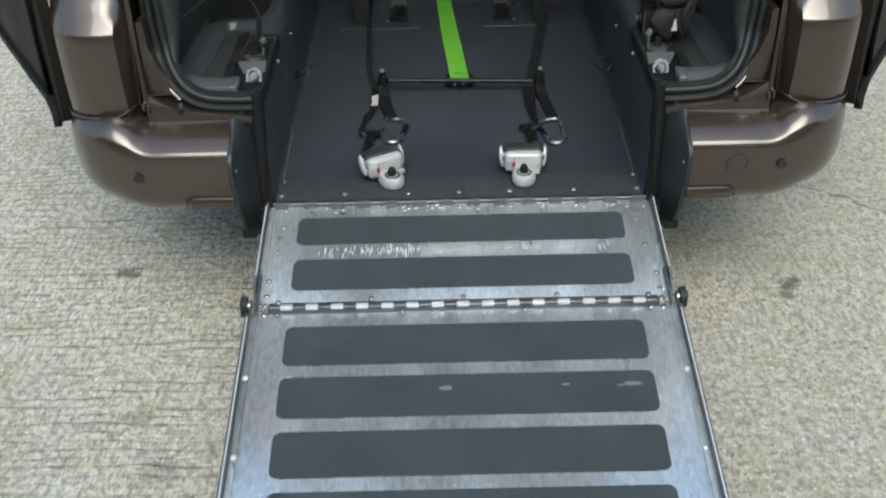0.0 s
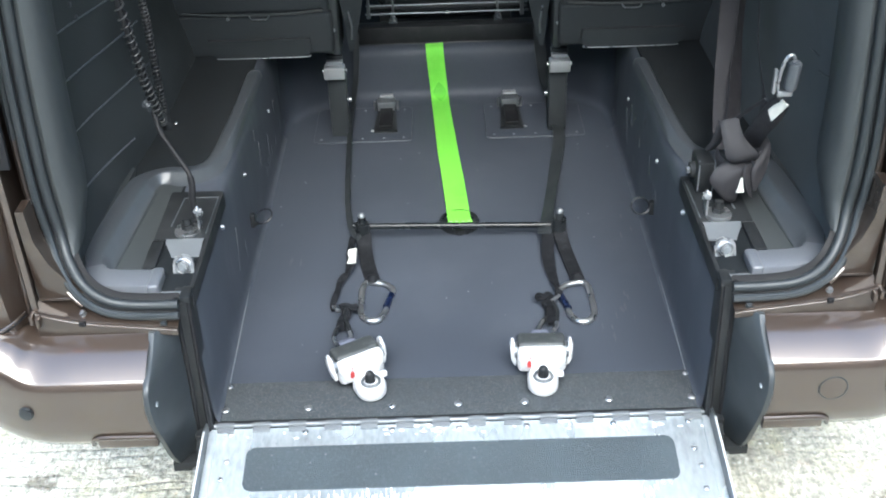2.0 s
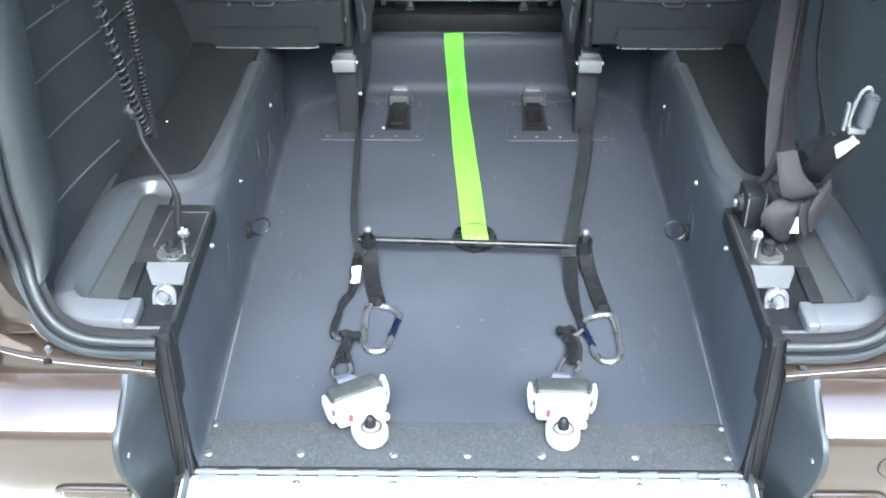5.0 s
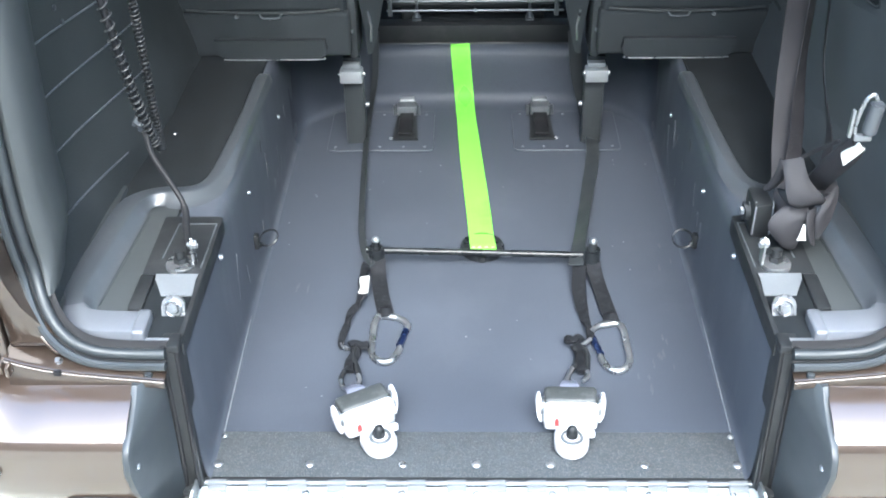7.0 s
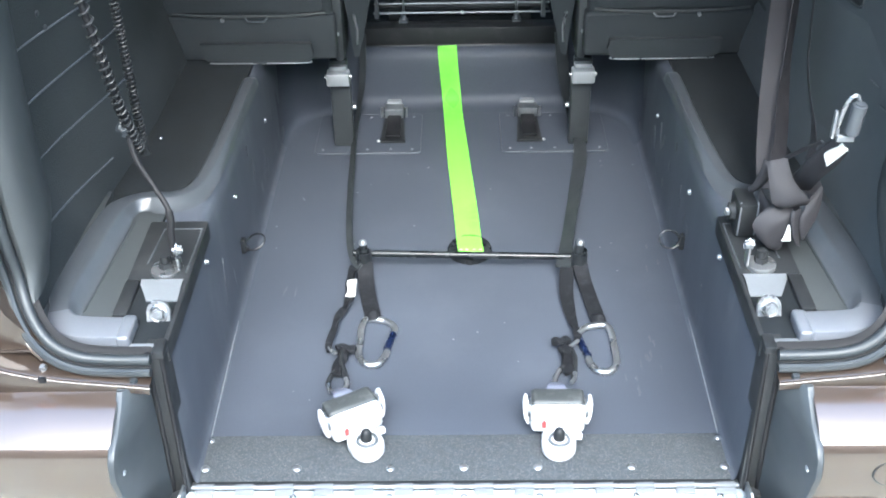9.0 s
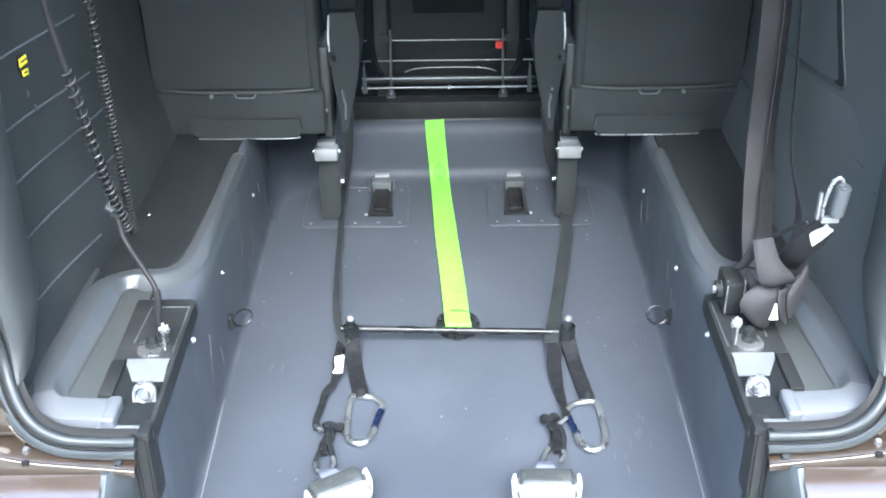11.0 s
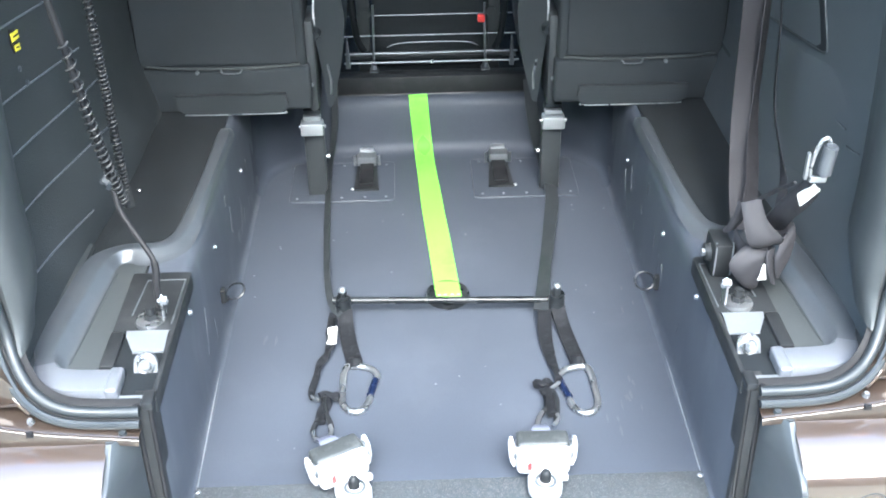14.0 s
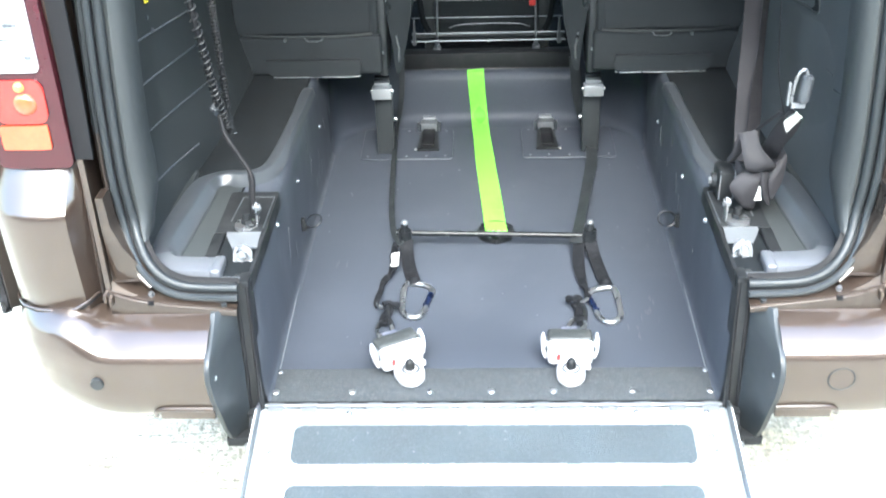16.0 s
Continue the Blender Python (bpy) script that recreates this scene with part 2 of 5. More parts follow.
def concrete():
    """Brushed concrete, coarser and with exposed aggregate beside it."""
    m = bpy.data.materials.new("concrete")
    m.use_nodes = True
    t, b = m.node_tree, m.node_tree.nodes["Principled BSDF"]
    n, l = t.nodes.new, t.links.new
    co = n("ShaderNodeTexCoord").outputs["Object"]

    def noise_at(scale, detail=4, rough=0.6, stretch=(1, 1, 1), turn=0.0):
        mp = n("ShaderNodeMapping")
        mp.inputs["Scale"].default_value, mp.inputs["Rotation"].default_value = stretch, (0, 0, radians(turn))
        l(co, mp.inputs[0])
        x = n("ShaderNodeTexNoise")
        x.inputs["Scale"].default_value, x.inputs["Detail"].default_value, x.inputs["Roughness"].default_value = scale, detail, rough
        l(mp.outputs[0], x.inputs["Vector"])
        return x.outputs[0]

    def rng(src, a, z, p, q):
        r = n("ShaderNodeMapRange")
        for k, v in zip(("From Min", "From Max", "To Min", "To Max"), (a, z, p, q)):
            r.inputs[k].default_value = v
        l(src, r.inputs[0])
        return r.outputs[0]

    def math_node(op, a, z):
        x = n("ShaderNodeMath")
        x.operation = op
        for i, v in enumerate((a, z)):
            if isinstance(v, (int, float)):
                x.inputs[i].default_value = v
            else:
                l(v, x.inputs[i])
        return x.outputs[0]

    def blend(f, a, z):
        x = n("ShaderNodeMix")
        x.data_type = "RGBA"
        l(f, x.inputs["Factor"])
        for k, v in (("A", a), ("B", z)):
            if isinstance(v, tuple):
                x.inputs[k].default_value = (*v, 1)
            else:
                l(v, x.inputs[k])
        return x.outputs["Result"]

    sep = n("ShaderNodeSeparateXYZ")
    l(co, sep.inputs[0])
    # the two pours meet under the ramp
    side = rng(math_node("ADD", sep.outputs["X"], math_node("MULTIPLY", noise_at(4, 3), 0.3)), 0.15, 0.45, 0, 1)
    vor = n("ShaderNodeTexVoronoi")
    vor.inputs["Scale"].default_value = 95
    l(co, vor.inputs["Vector"])
    speck = n("ShaderNodeSeparateColor")
    l(vor.outputs["Color"], speck.inputs[0])
    vor2 = n("ShaderNodeTexVoronoi")
    vor2.inputs["Scale"].default_value = 60
    l(co, vor2.inputs["Vector"])
    # broom ridges about two and a half centimetres apart, wavering and broken
    wob = math_node("ADD", math_node("MULTIPLY", noise_at(2.2, 3, 0.6, (0.5, 1, 1)), 40.0), math_node("MULTIPLY", noise_at(30, 3, 0.6, (0.6, 1, 1)), 3.5))
    wave = math_node("SINE", math_node("ADD", math_node("MULTIPLY", sep.outputs["Y"], 240.0), wob), 0)
    lines = math_node("MULTIPLY", rng(wave, 0.35, 0.95, 0, 1), rng(noise_at(9, 4, 0.7, (0.5, 2.2, 1)), 0.40, 0.62, 0, 1))
    grain = noise_at(120, 4, 0.7, (1, 0.6, 1))
    broad = noise_at(1.3, 5, 0.6)
    stones = math_node("MULTIPLY", rng(speck.outputs[1], 0.78, 0.88, 0, 0.65), rng(vor.outputs["Distance"], 0.2, 0.45, 1, 0))
    buff = math_node("MULTIPLY", rng(speck.outputs[0], 0.92, 0.96, 0, 0.5), rng(vor.outputs["Distance"], 0.2, 0.45, 1, 0))
    mottle = noise_at(60, 5, 0.7, (1, 0.55, 1))
    hue = noise_at(11, 4, 0.65)
    pink = noise_at(17, 4, 0.65, (1, 1, 1), 40)

    def pour(low, high):
        c = blend(rng(broad, 0.35, 0.68, 0, 1), low, high)
        c = blend(rng(hue, 0.48, 0.66, 0, 0.7), c, (0.47, 0.44, 0.28))
        c = blend(rng(pink, 0.60, 0.70, 0, 0.5), c, (0.52, 0.40, 0.31))
        c = blend(rng(mottle, 0.44, 0.60, 0, 0.72), c, (0.24, 0.23, 0.185))
        c = blend(rng(grain, 0.52, 0.64, 0, 0.70), c, (0.14, 0.135, 0.11))
        c = blend(stones, c, (0.76, 0.75, 0.68))
        return blend(buff, c, (0.60, 0.48, 0.32))

    left = blend(math_node("MULTIPLY", lines, 0.7), pour((0.54, 0.52, 0.435), (0.65, 0.63, 0.54)), (0.19, 0.18, 0.145))
    pale = pour((0.47, 0.447, 0.368), (0.57, 0.547, 0.465))
    right = blend(rng(noise_at(24, 4, 0.7), 0.48, 0.64, 0, 0.35), pale, (0.26, 0.24, 0.19))
    right = blend(math_node("MULTIPLY", lines, 0.15), right, (0.19, 0.18, 0.145))
    base = blend(side, left, right)
    blot = noise_at(5, 6, 0.7)
    base = blend(rng(blot, 0.58, 0.76, 0, 0.5), base, (0.16, 0.14, 0.11))
    base = blend(rng(noise_at(28, 4, 0.7), 0.66, 0.74, 0, 0.6), base, (0.11, 0.095, 0.07))

    # worn spots and the crack, each with its own ragged outline
    def spot(x, y, size, amount, src):
        p = n("ShaderNodeVectorMath")
        p.operation = "DISTANCE"
        l(co, p.inputs[0])
        p.inputs[1].default_value = (x, y, 0)
        d = math_node("ADD", p.outputs["Value"], math_node("MULTIPLY", math_node("SUBTRACT", noise_at(30, 5, 0.7), 0.5), size * 2.2))
        return blend(rng(d, size * 0.5, size, amount, 0), src, (0.085, 0.07, 0.05))

    for x, y, size, amount in ((0.813, 0.05, 0.032, 0.8), (0.80, 0.01, 0.022, 0.7), (0.835, 0.075, 0.018, 0.7), (-0.852, 0.167, 0.035, 0.75), (-0.62, -0.55, 0.05, 0.35), (-0.70, -0.38, 0.04, 0.3)):
        base = spot(x, y, size, amount, base)
    crack_line = math_node("ADD", math_node("MULTIPLY", sep.outputs["X"], 0.9), math_node("ADD", sep.outputs["Y"], math_node("MULTIPLY", noise_at(7, 5, 0.6), 0.35)))
    crack = rng(math_node("ABSOLUTE", math_node("SUBTRACT", crack_line, 1.58), 0), 0.0, 0.012, 1, 0)
    crack_on = math_node("MULTIPLY", crack, math_node("MULTIPLY", rng(sep.outputs["X"], 0.8, 0.95, 0, 0.8), rng(sep.outputs["X"], 2.2, 2.6, 1, 0)))
    base = blend(crack_on, base, (0.07, 0.06, 0.045))
    l(base, b.inputs["Base Color"])
    b.inputs["Roughness"].default_value = 0.9
    h = math_node("SUBTRACT", math_node("MULTIPLY", grain, 0.5), math_node("MULTIPLY", math_node("MULTIPLY", lines, 0.35), rng(side, 0, 1, 1, 0.3)))
    h = math_node("ADD", h, math_node("MULTIPLY", vor2.outputs["Distance"], 0.5))
    bp = n("ShaderNodeBump")
    bp.inputs["Strength"].default_value, bp.inputs["Distance"].default_value = 1.0, 0.010
    l(h, bp.inputs["Height"])
    l(bp.outputs[0], b.inputs["Normal"])
    return m


M_CONCRETE = concrete()


# ---- mesh helpers ----
def link(name, bm, material, parent=None, label="", smooth=True, angle=40):
    me = bpy.data.meshes.new(name)
    bmesh.ops.recalc_face_normals(bm, faces=bm.faces)
    for f in bm.faces:
        f.smooth = smooth
    for e in bm.edges:
        if len(e.link_faces) == 2 and e.calc_face_angle(0) > radians(angle):
            e.smooth = False
    bm.to_mesh(me)
    bm.free()
    me.materials.append(material)
    ob = new(name, me)
    if parent:
        ob.parent = parent
    if label:
        tagged(ob, label)
    return ob


def part(name, bm, material, parent, label=""):
    return link(name, bm, material, parent, label)


def thing(name, label, category, group="", place=None):
    ob = new(name)
    ob.empty_display_size = 0.05
    if place:
        ob.matrix_world = place
    return tagged(ob, label, category, group)


def join(*bms):
    out = bmesh.new()
    for b in bms:
        me = bpy.data.meshes.new("tmp")
        b.to_mesh(me)
        b.free()
        out.from_mesh(me)
        bpy.data.meshes.remove(me)
    return out


def bevel(bm, width, seg=2):
    if width:
        bmesh.ops.bevel(bm, geom=[e for e in bm.edges if len(e.link_faces) == 2 and e.calc_face_angle(0) > 0.5], offset=width, segments=seg, affect="EDGES", profile=0.5)
    return bm


def bx(x0, x1, y0, y1, z0, z1, bev=0.0, seg=2):
    bm = bmesh.new()
    bmesh.ops.create_cube(bm, size=1)
    for v in bm.verts:
        v.co = ((x0 + x1) / 2 + v.co.x * (x1 - x0), (y0 + y1) / 2 + v.co.y * (y1 - y0), (z0 + z1) / 2 + v.co.z * (z1 - z0))
    return bevel(bm, bev, seg)


def cyl(p, q, r, r2=None, seg=18, bev=0.0):
    p, q = Vector(p), Vector(q)
    bm = bmesh.new()
    bmesh.ops.create_cone(bm, cap_ends=True, segments=seg, radius1=r, radius2=r if r2 is None else r2, depth=(q - p).length)
    turn = (q - p).to_track_quat("Z", "Y").to_matrix().to_4x4()
    bm.transform(Matrix.Translation((p + q) / 2) @ turn)
    if bev:
        bmesh.ops.bevel(bm, geom=[e for e in bm.edges if len(e.link_faces) == 2 and e.calc_face_angle(0) > 0.9], offset=bev, segments=2, affect="EDGES")
    return bm


def dome(p, r, h, seg=14, rings=4):
    """A rivet or screw head on an upward surface."""
    secs = []
    for i in range(rings):
        a = i / rings * math.pi / 2
        secs.append([(p[0] + r * math.cos(a) * math.cos(u), p[1] + r * math.cos(a) * math.sin(u), p[2] + h * math.sin(a)) for u in [k * 2 * math.pi / seg for k in range(seg)]])
    bm = loft(secs, True)
    top = bm.verts.new((p[0], p[1], p[2] + h))
    bm.verts.ensure_lookup_table()
    last = [bm.verts[(rings - 1) * seg + k] for k in range(seg)]
    for k in range(seg):
        bm.faces.new((last[k], last[(k + 1) % seg], top))
    return bm


def loft(sections, closed=False, caps=False):
    bm = bmesh.new()
    rows = [[bm.verts.new(p) for p in s] for s in sections]
    for a, b in zip(rows, rows[1:]):
        k = len(a)
        for i in range(k if closed else k - 1):
            j = (i + 1) % k
            bm.faces.new((a[i], a[j], b[j], b[i]))
    if caps and closed:
        bm.faces.new(rows[0])
        bm.faces.new(list(reversed(rows[-1])))
    return bm


def spline(pts, n=6, closed=False):
    """Points on a smooth curve through the given ones."""
    P, out = [Vector(p) for p in pts], []
    k = len(P)
    for i in range(k if closed else k - 1):
        a, b, c, d = (P[(i + o) % k] if closed else P[min(max(i + o, 0), k - 1)] for o in (-1, 0, 1, 2))
        for j in range(n):
            t = j / n
            out.append(0.5 * ((2 * b) + (c - a) * t + (2 * a - 5 * b + 4 * c - d) * t * t + (3 * b - a - 3 * c + d) * t ** 3))
    return out if closed else out + [P[-1]]


def tube(pts, r, seg=10, closed=False, flat=1.0):
    """A round or flattened bar along points."""
    P = [Vector(p) for p in pts]
    secs, n = [], len(P)
    up = Vector((0, 0, 1))
    ref = None
    for i, p in enumerate(P):
        d = (P[(i + 1) % n] - P[i - 1]) if closed else (P[min(i + 1, n - 1)] - P[max(i - 1, 0)])
        d.normalize()
        if ref is None:
            ref = up if abs(d.z) < 0.9 else Vector((1, 0, 0))
        side = d.cross(ref).normalized()
        ref = side.cross(d).normalized()
        secs.append([p + r * (math.cos(a) * side + flat * math.sin(a) * ref) for a in [k * 2 * math.pi / seg for k in range(seg)]])
    if closed:
        return loft(secs + [secs[0]], True)
    return loft(secs, True, True)


def ribbon(pts, sides, width, thick=0.002):
    """A strap along points; sides are the directions of its width."""
    secs, n = [], len(pts)
    P = [Vector(p) for p in pts]
    for i, p in enumerate(P):
        d = (P[min(i + 1, n - 1)] - P[max(i - 1, 0)]).normalized()
        s = Vector(sides[i] if isinstance(sides, list) else sides)
        s = (s - d * s.dot(d)).normalized()
        u = s.cross(d).normalized() * thick / 2
        w = s * (width[i] if isinstance(width, list) else width) / 2
        secs.append([p - w - u, p + w - u, p + w + u, p - w + u])
    return loft(secs, True, True)


def prism(poly, axis, a, b, bev=0.0):
    """A plate: a polygon in the two other axes, from a to b along axis."""
    bm = bmesh.new()
    put = {"x": lambda p, v: (v, p[0], p[1]), "y": lambda p, v: (p[0], v, p[1]), "z": lambda p, v: (p[0], p[1], v)}[axis]
    lo, hi = [bm.verts.new(put(p, a)) for p in poly], [bm.verts.new(put(p, b)) for p in poly]
    bm.faces.new(lo)
    bm.faces.new(list(reversed(hi)))
    for i in range(len(poly)):
        j = (i + 1) % len(poly)
        bm.faces.new((lo[i], hi[i], hi[j], lo[j]))
    return bevel(bm, bev)


def rounded(x0, x1, y0, y1, r, n=5):
    """A rectangle with round corners."""
    out = []
    for cx, cy, a0 in ((x1 - r, y1 - r, 0), (x0 + r, y1 - r, 90), (x0 + r, y0 + r, 180), (x1 - r, y0 + r, 270)):
        out += [(cx + r * math.cos(radians(a0 + 90 * i / n)), cy + r * math.sin(radians(a0 + 90 * i / n))) for i in range(n + 1)]
    return out


def mirror(bm, s):
    if s < 0:
        bm.transform(Matrix.Diagonal((-1, 1, 1, 1)))
        bmesh.ops.reverse_faces(bm, faces=bm.faces)
    return bm


# ---- ground ----
gb = bmesh.new()
bmesh.ops.create_grid(gb, x_segments=40, y_segments=40, size=300)
ground = link("ground", gb, M_CONCRETE)
tagged(ground, "pale brushed concrete hardstanding with dark stains", "ground", kind="structure")

# an unseen cement-faced wall, added to close the place behind the walk
wall = link("wall_south", bx(-14, 14, -6.8, -6.5, -0.02, 4.6, 0.02), M_RENDER)
tagged(wall, "unseen grey rendered wall added behind the walk", "wall", kind="structure")

# ---- the van ----
van = thing("van", "brown metallic wheelchair-accessible van with its rear open", "van")


def smooth(a, b, v):
    t = min(max((v - a) / (b - a), 0), 1)
    return t * t * (3 - 2 * t)


OPENING = [(0.442, 0.572), (0.50, 0.573), (0.546, 0.580), (0.583, 0.602), (0.610, 0.638), (0.624, 0.685), (0.628, 0.75), (0.627, 0.82), (0.621, 0.95), (0.612, 1.07),
           (0.60, 1.25), (0.565, 1.48), (0.52, 1.60), (0.40, 1.655), (0.20, 1.67), (0.0, 1.672)]
RING = [(p.x, p.y) for p in spline([(x, z, 0) for x, z in OPENING], 5)]
# the outer skin of the tail in plan, and how far it swells below the lamps
TAIL = [(0.681, 0.10, 0), (0.682, 0.03, 0.1), (0.686, 0.008, 0.6), (0.700, -0.003, 0.95), (0.728, -0.006, 1), (0.768, -0.004, 1), (0.798, 0.002, 0.95), (0.824, 0.014, 0.85),
        (0.843, 0.038, 0.6), (0.857, 0.08, 0.4), (0.868, 0.18, 0.25), (0.875, 0.50, 0.1), (0.877, 2.0, 0), (0.80, 3.4, 0)]


def tail_skin(levels):
    return loft([[(x - inset, y - k * out, z) for x, y, k in TAIL] for z, out, inset in levels])


def ring_point(i, out, dy=0.0, y_up=0.05):
    x, z = RING[i]
    a, b = RING[max(i - 1, 0)], RING[min(i + 1, len(RING) - 1)]
    tx, tz = b[0] - a[0], b[1] - a[1]
    k = math.hypot(tx, tz)
    nx, nz = tz / k, -tx / k
    y = -0.012 + (y_up + 0.012) * smooth(0.575, 0.69, z)
    return Vector((x + nx * out, y + dy, z + nz * out))


def ring_strip(profile):
    return loft([[ring_point(i, d, dy) for d, dy in profile] for i in range(len(RING))])


BUMP_IN = [(0.487, -0.02), (0.60, -0.02), (0.665, -0.02), (0.69, -0.02), (0.715, -0.015), (0.745, 0.0), (0.775, 0.025), (0.79, 0.06), (0.80, 0.11), (0.81, 0.18), (0.82, 0.45)]
BUMP_OUT = [(0.487, -0.124), (0.60, -0.124), (0.665, -0.121), (0.705, -0.115), (0.745, -0.103), (0.794, -0.080), (0.828, -0.044), (0.850, 0.002), (0.864, 0.065), (0.872, 0.15), (0.877, 0.45)]
BUMP_PROFILE = [(0.0, 0.536), (0.25, 0.532), (0.55, 0.5205), (0.78, 0.5070), (0.90, 0.4982), (0.922, 0.4964), (0.930, 0.4954), (0.938, 0.4944), (0.986, 0.4860), (0.993, 0.4832), (0.998, 0.4785), (1.0, 0.4715), (0.998, 0.464), (0.990, 0.452), (0.985, 0.43), (0.965, 0.40),
                (0.91, 0.375), (0.80, 0.356), (0.60, 0.347), (0.3, 0.345)]
SHOULDER = {0.0: 0.018, 0.25: 0.024, 0.55: 0.031, 0.78: 0.034, 0.90: 0.029, 0.922: 0.027, 0.930: 0.026, 0.938: 0.025, 0.986: 0.014, 0.993: 0.012, 0.998: 0.009, 1.0: 0.005}

for s in (-1, 1):
    # painted rear quarter, with the flare under the lamp
    q = tail_skin([(0.548, 0.043, 0.003), (0.56, 0.047, 0), (0.62, 0.053, 0), (0.675, 0.057, 0), (0.712, 0.058, 0), (0.730, 0.0572, 0), (0.738, 0.0555, 0), (0.7425, 0.0520, 0), (0.770, 0.0275, 0), (0.799, 0.0030, 0), (0.805, 0.0008, 0), (0.815, 0.0, 0.001),
                   (1.05, 0.0, 0.008)])
    top = tail_skin([(1.05, 0.0, 0.008), (1.22, 0.0, 0.012), (1.5, -0.03, 0.05), (1.70, -0.06, 0.10), (1.76, -0.09, 0.16)])
    bmesh.ops.delete(top, geom=[v for v in top.verts if v.co.y > 0.9], context="VERTS")
    part("rear_pillar", mirror(top, s), M_PAINT, van)
    edge_top = [(0.852, 0.5, 1.05), (0.854, 2.0, 1.05), (0.78, 3.4, 1.05)]
    roof_top = [(0.70, 0.59, 1.755), (0.70, 2.0, 1.755), (0.66, 3.0, 1.755)]
    glass = part("side_window", mirror(loft([edge_top, roof_top]), s), M_GLASS, van, "tinted side window")
    glass.visible_shadow = False
    part("quarter_panel", mirror(q, s), M_PAINT, van)
    low = tail_skin([(0.26, 0.0, 0.02), (0.548, 0.028, 0.004)])
    bmesh.ops.delete(low, geom=[v for v in low.verts if v.co.y < 0.15], context="VERTS")
    part("rocker_panel", mirror(low, s), M_PAINT, van)
    # bumper half, cut open for the ramp channel
    secs = []
    for i, (a, b) in enumerate(zip(BUMP_IN, BUMP_OUT)):
        w = smooth(0.66, 0.84, b[0])
        up = smooth(0.66, 0.745, b[0])
        secs.append([(a[0] + (b[0] - a[0]) * f, a[1] + (b[1] - a[1]) * f, z + w * (0.03 * (z < 0.45)) + up * SHOULDER.get(f, 0)) for f, z in BUMP_PROFILE])
    rows = [spline([sec[k] for sec in secs], 6) for k in range(len(BUMP_PROFILE))]
    fine = [[row[m] for row in rows] for m in range(len(rows[0]))]
    bumper = part("bumper", mirror(loft(fine), s), M_PAINT, van, "brown painted bumper half with a bright ridge")
    part("bumper_lip", mirror(tube(spline([(0.488, -0.1200, 0.383), (0.560, -0.1200, 0.384), (0.582, -0.1190, 0.382), (0.592, -0.1165, 0.374), (0.594, -0.1120, 0.364)], 5), 0.0042, 8), s), M_PAINT, bumper)
    part("bumper_recess", mirror(bx(0.488, 0.586, -0.1175, -0.100, 0.358, 0.379, 0.004), s), M_PAINT, bumper)
    part("panel_edge", mirror(tube(spline([(x + 0.001, y - k * 0.047, 0.549 + 0.018 * smooth(0.735, 0.684, x)) for x, y, k in TAIL[2:12]], 3), 0.0028, 8), s), M_PAINT, van)
    part("panel_gap", mirror(tube(spline([(x + 0.0005, y - k * 0.044, 0.5445 + 0.018 * smooth(0.735, 0.684, x)) for x, y, k in TAIL[2:12]], 3), 0.0030, 6), s), M_RUBBER_BLACK, van)
    part("parking_sensor", mirror(cyl((0.684, -0.106, 0.442), (0.684, -0.124, 0.442), 0.0115, bev=0.002), s), M_BLACK_SOFT, bumper, "dark round parking sensor")
    if s > 0:
        part("towing_cap", join(cyl((0.588, -0.121, 0.447), (0.588, -0.1245, 0.447), 0.0215, bev=0.001)), M_PAINT, bumper, "round brown towing eye cap")
        rim = [(0.588 + 0.0222 * math.cos(a), -0.1235, 0.447 + 0.0222 * math.sin(a)) for a in [k * math.pi / 16 for k in range(32)]]
        part("cap_joint", tube(rim, 0.0013, 6, closed=True), M_BLACK_SOFT, bumper)
    # jamb round the opening
    strip = [(0.012, 0.005), (0.020, -0.004), (0.024, -0.010), (0.030, -0.013), (0.0355, -0.009), (0.038, 0.004), (0.039, 0.07)]
    low = next(k for k in range(len(RING)) if RING[k][1] > 0.592)
    cut = next(k for k in range(len(RING)) if RING[k][1] > 0.83)
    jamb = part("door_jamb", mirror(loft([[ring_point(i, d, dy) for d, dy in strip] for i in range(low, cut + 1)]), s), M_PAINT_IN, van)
    part("jamb_cover", mirror(loft([[ring_point(i, d, dy) for d, dy in strip] for i in range(cut, len(RING))]), s), M_BLACK_SOFT, van)
    corner = [(0.664, 0.745), (0.651, 0.745), (0.648, 0.690), (0.634, 0.648), (0.612, 0.615), (0.588, 0.596), (0.586, 0.583), (0.664, 0.580)]
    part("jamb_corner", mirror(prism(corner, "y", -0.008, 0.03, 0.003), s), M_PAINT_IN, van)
    part("corner_crest", mirror(tube([(0.588, -0.0085, 0.5845), (0.625, -0.0095, 0.5830), (0.663, -0.0085, 0.5815)], 0.0020, 8), s), M_PAINT_IN, jamb)
    # ledge between the opening and the bumper
    crest = spline([(0.444, 0, 0.5380), (0.480, 0, 0.5425), (0.520, 0, 0.5470), (0.565, 0, 0.5525), (0.600, 0, 0.5585), (0.630, 0, 0.5660), (0.650, 0, 0.5730), (0.664, 0, 0.5785)], 3)
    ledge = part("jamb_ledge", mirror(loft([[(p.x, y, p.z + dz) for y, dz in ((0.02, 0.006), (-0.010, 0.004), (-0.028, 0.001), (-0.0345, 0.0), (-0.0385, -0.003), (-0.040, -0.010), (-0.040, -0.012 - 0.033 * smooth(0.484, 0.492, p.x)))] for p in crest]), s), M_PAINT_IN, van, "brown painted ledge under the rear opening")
    part("ledge_crest", mirror(tube([(p.x, -0.0365, p.z + 0.0002) for p in crest], 0.0022, 8), s), M_PAINT_IN, ledge)
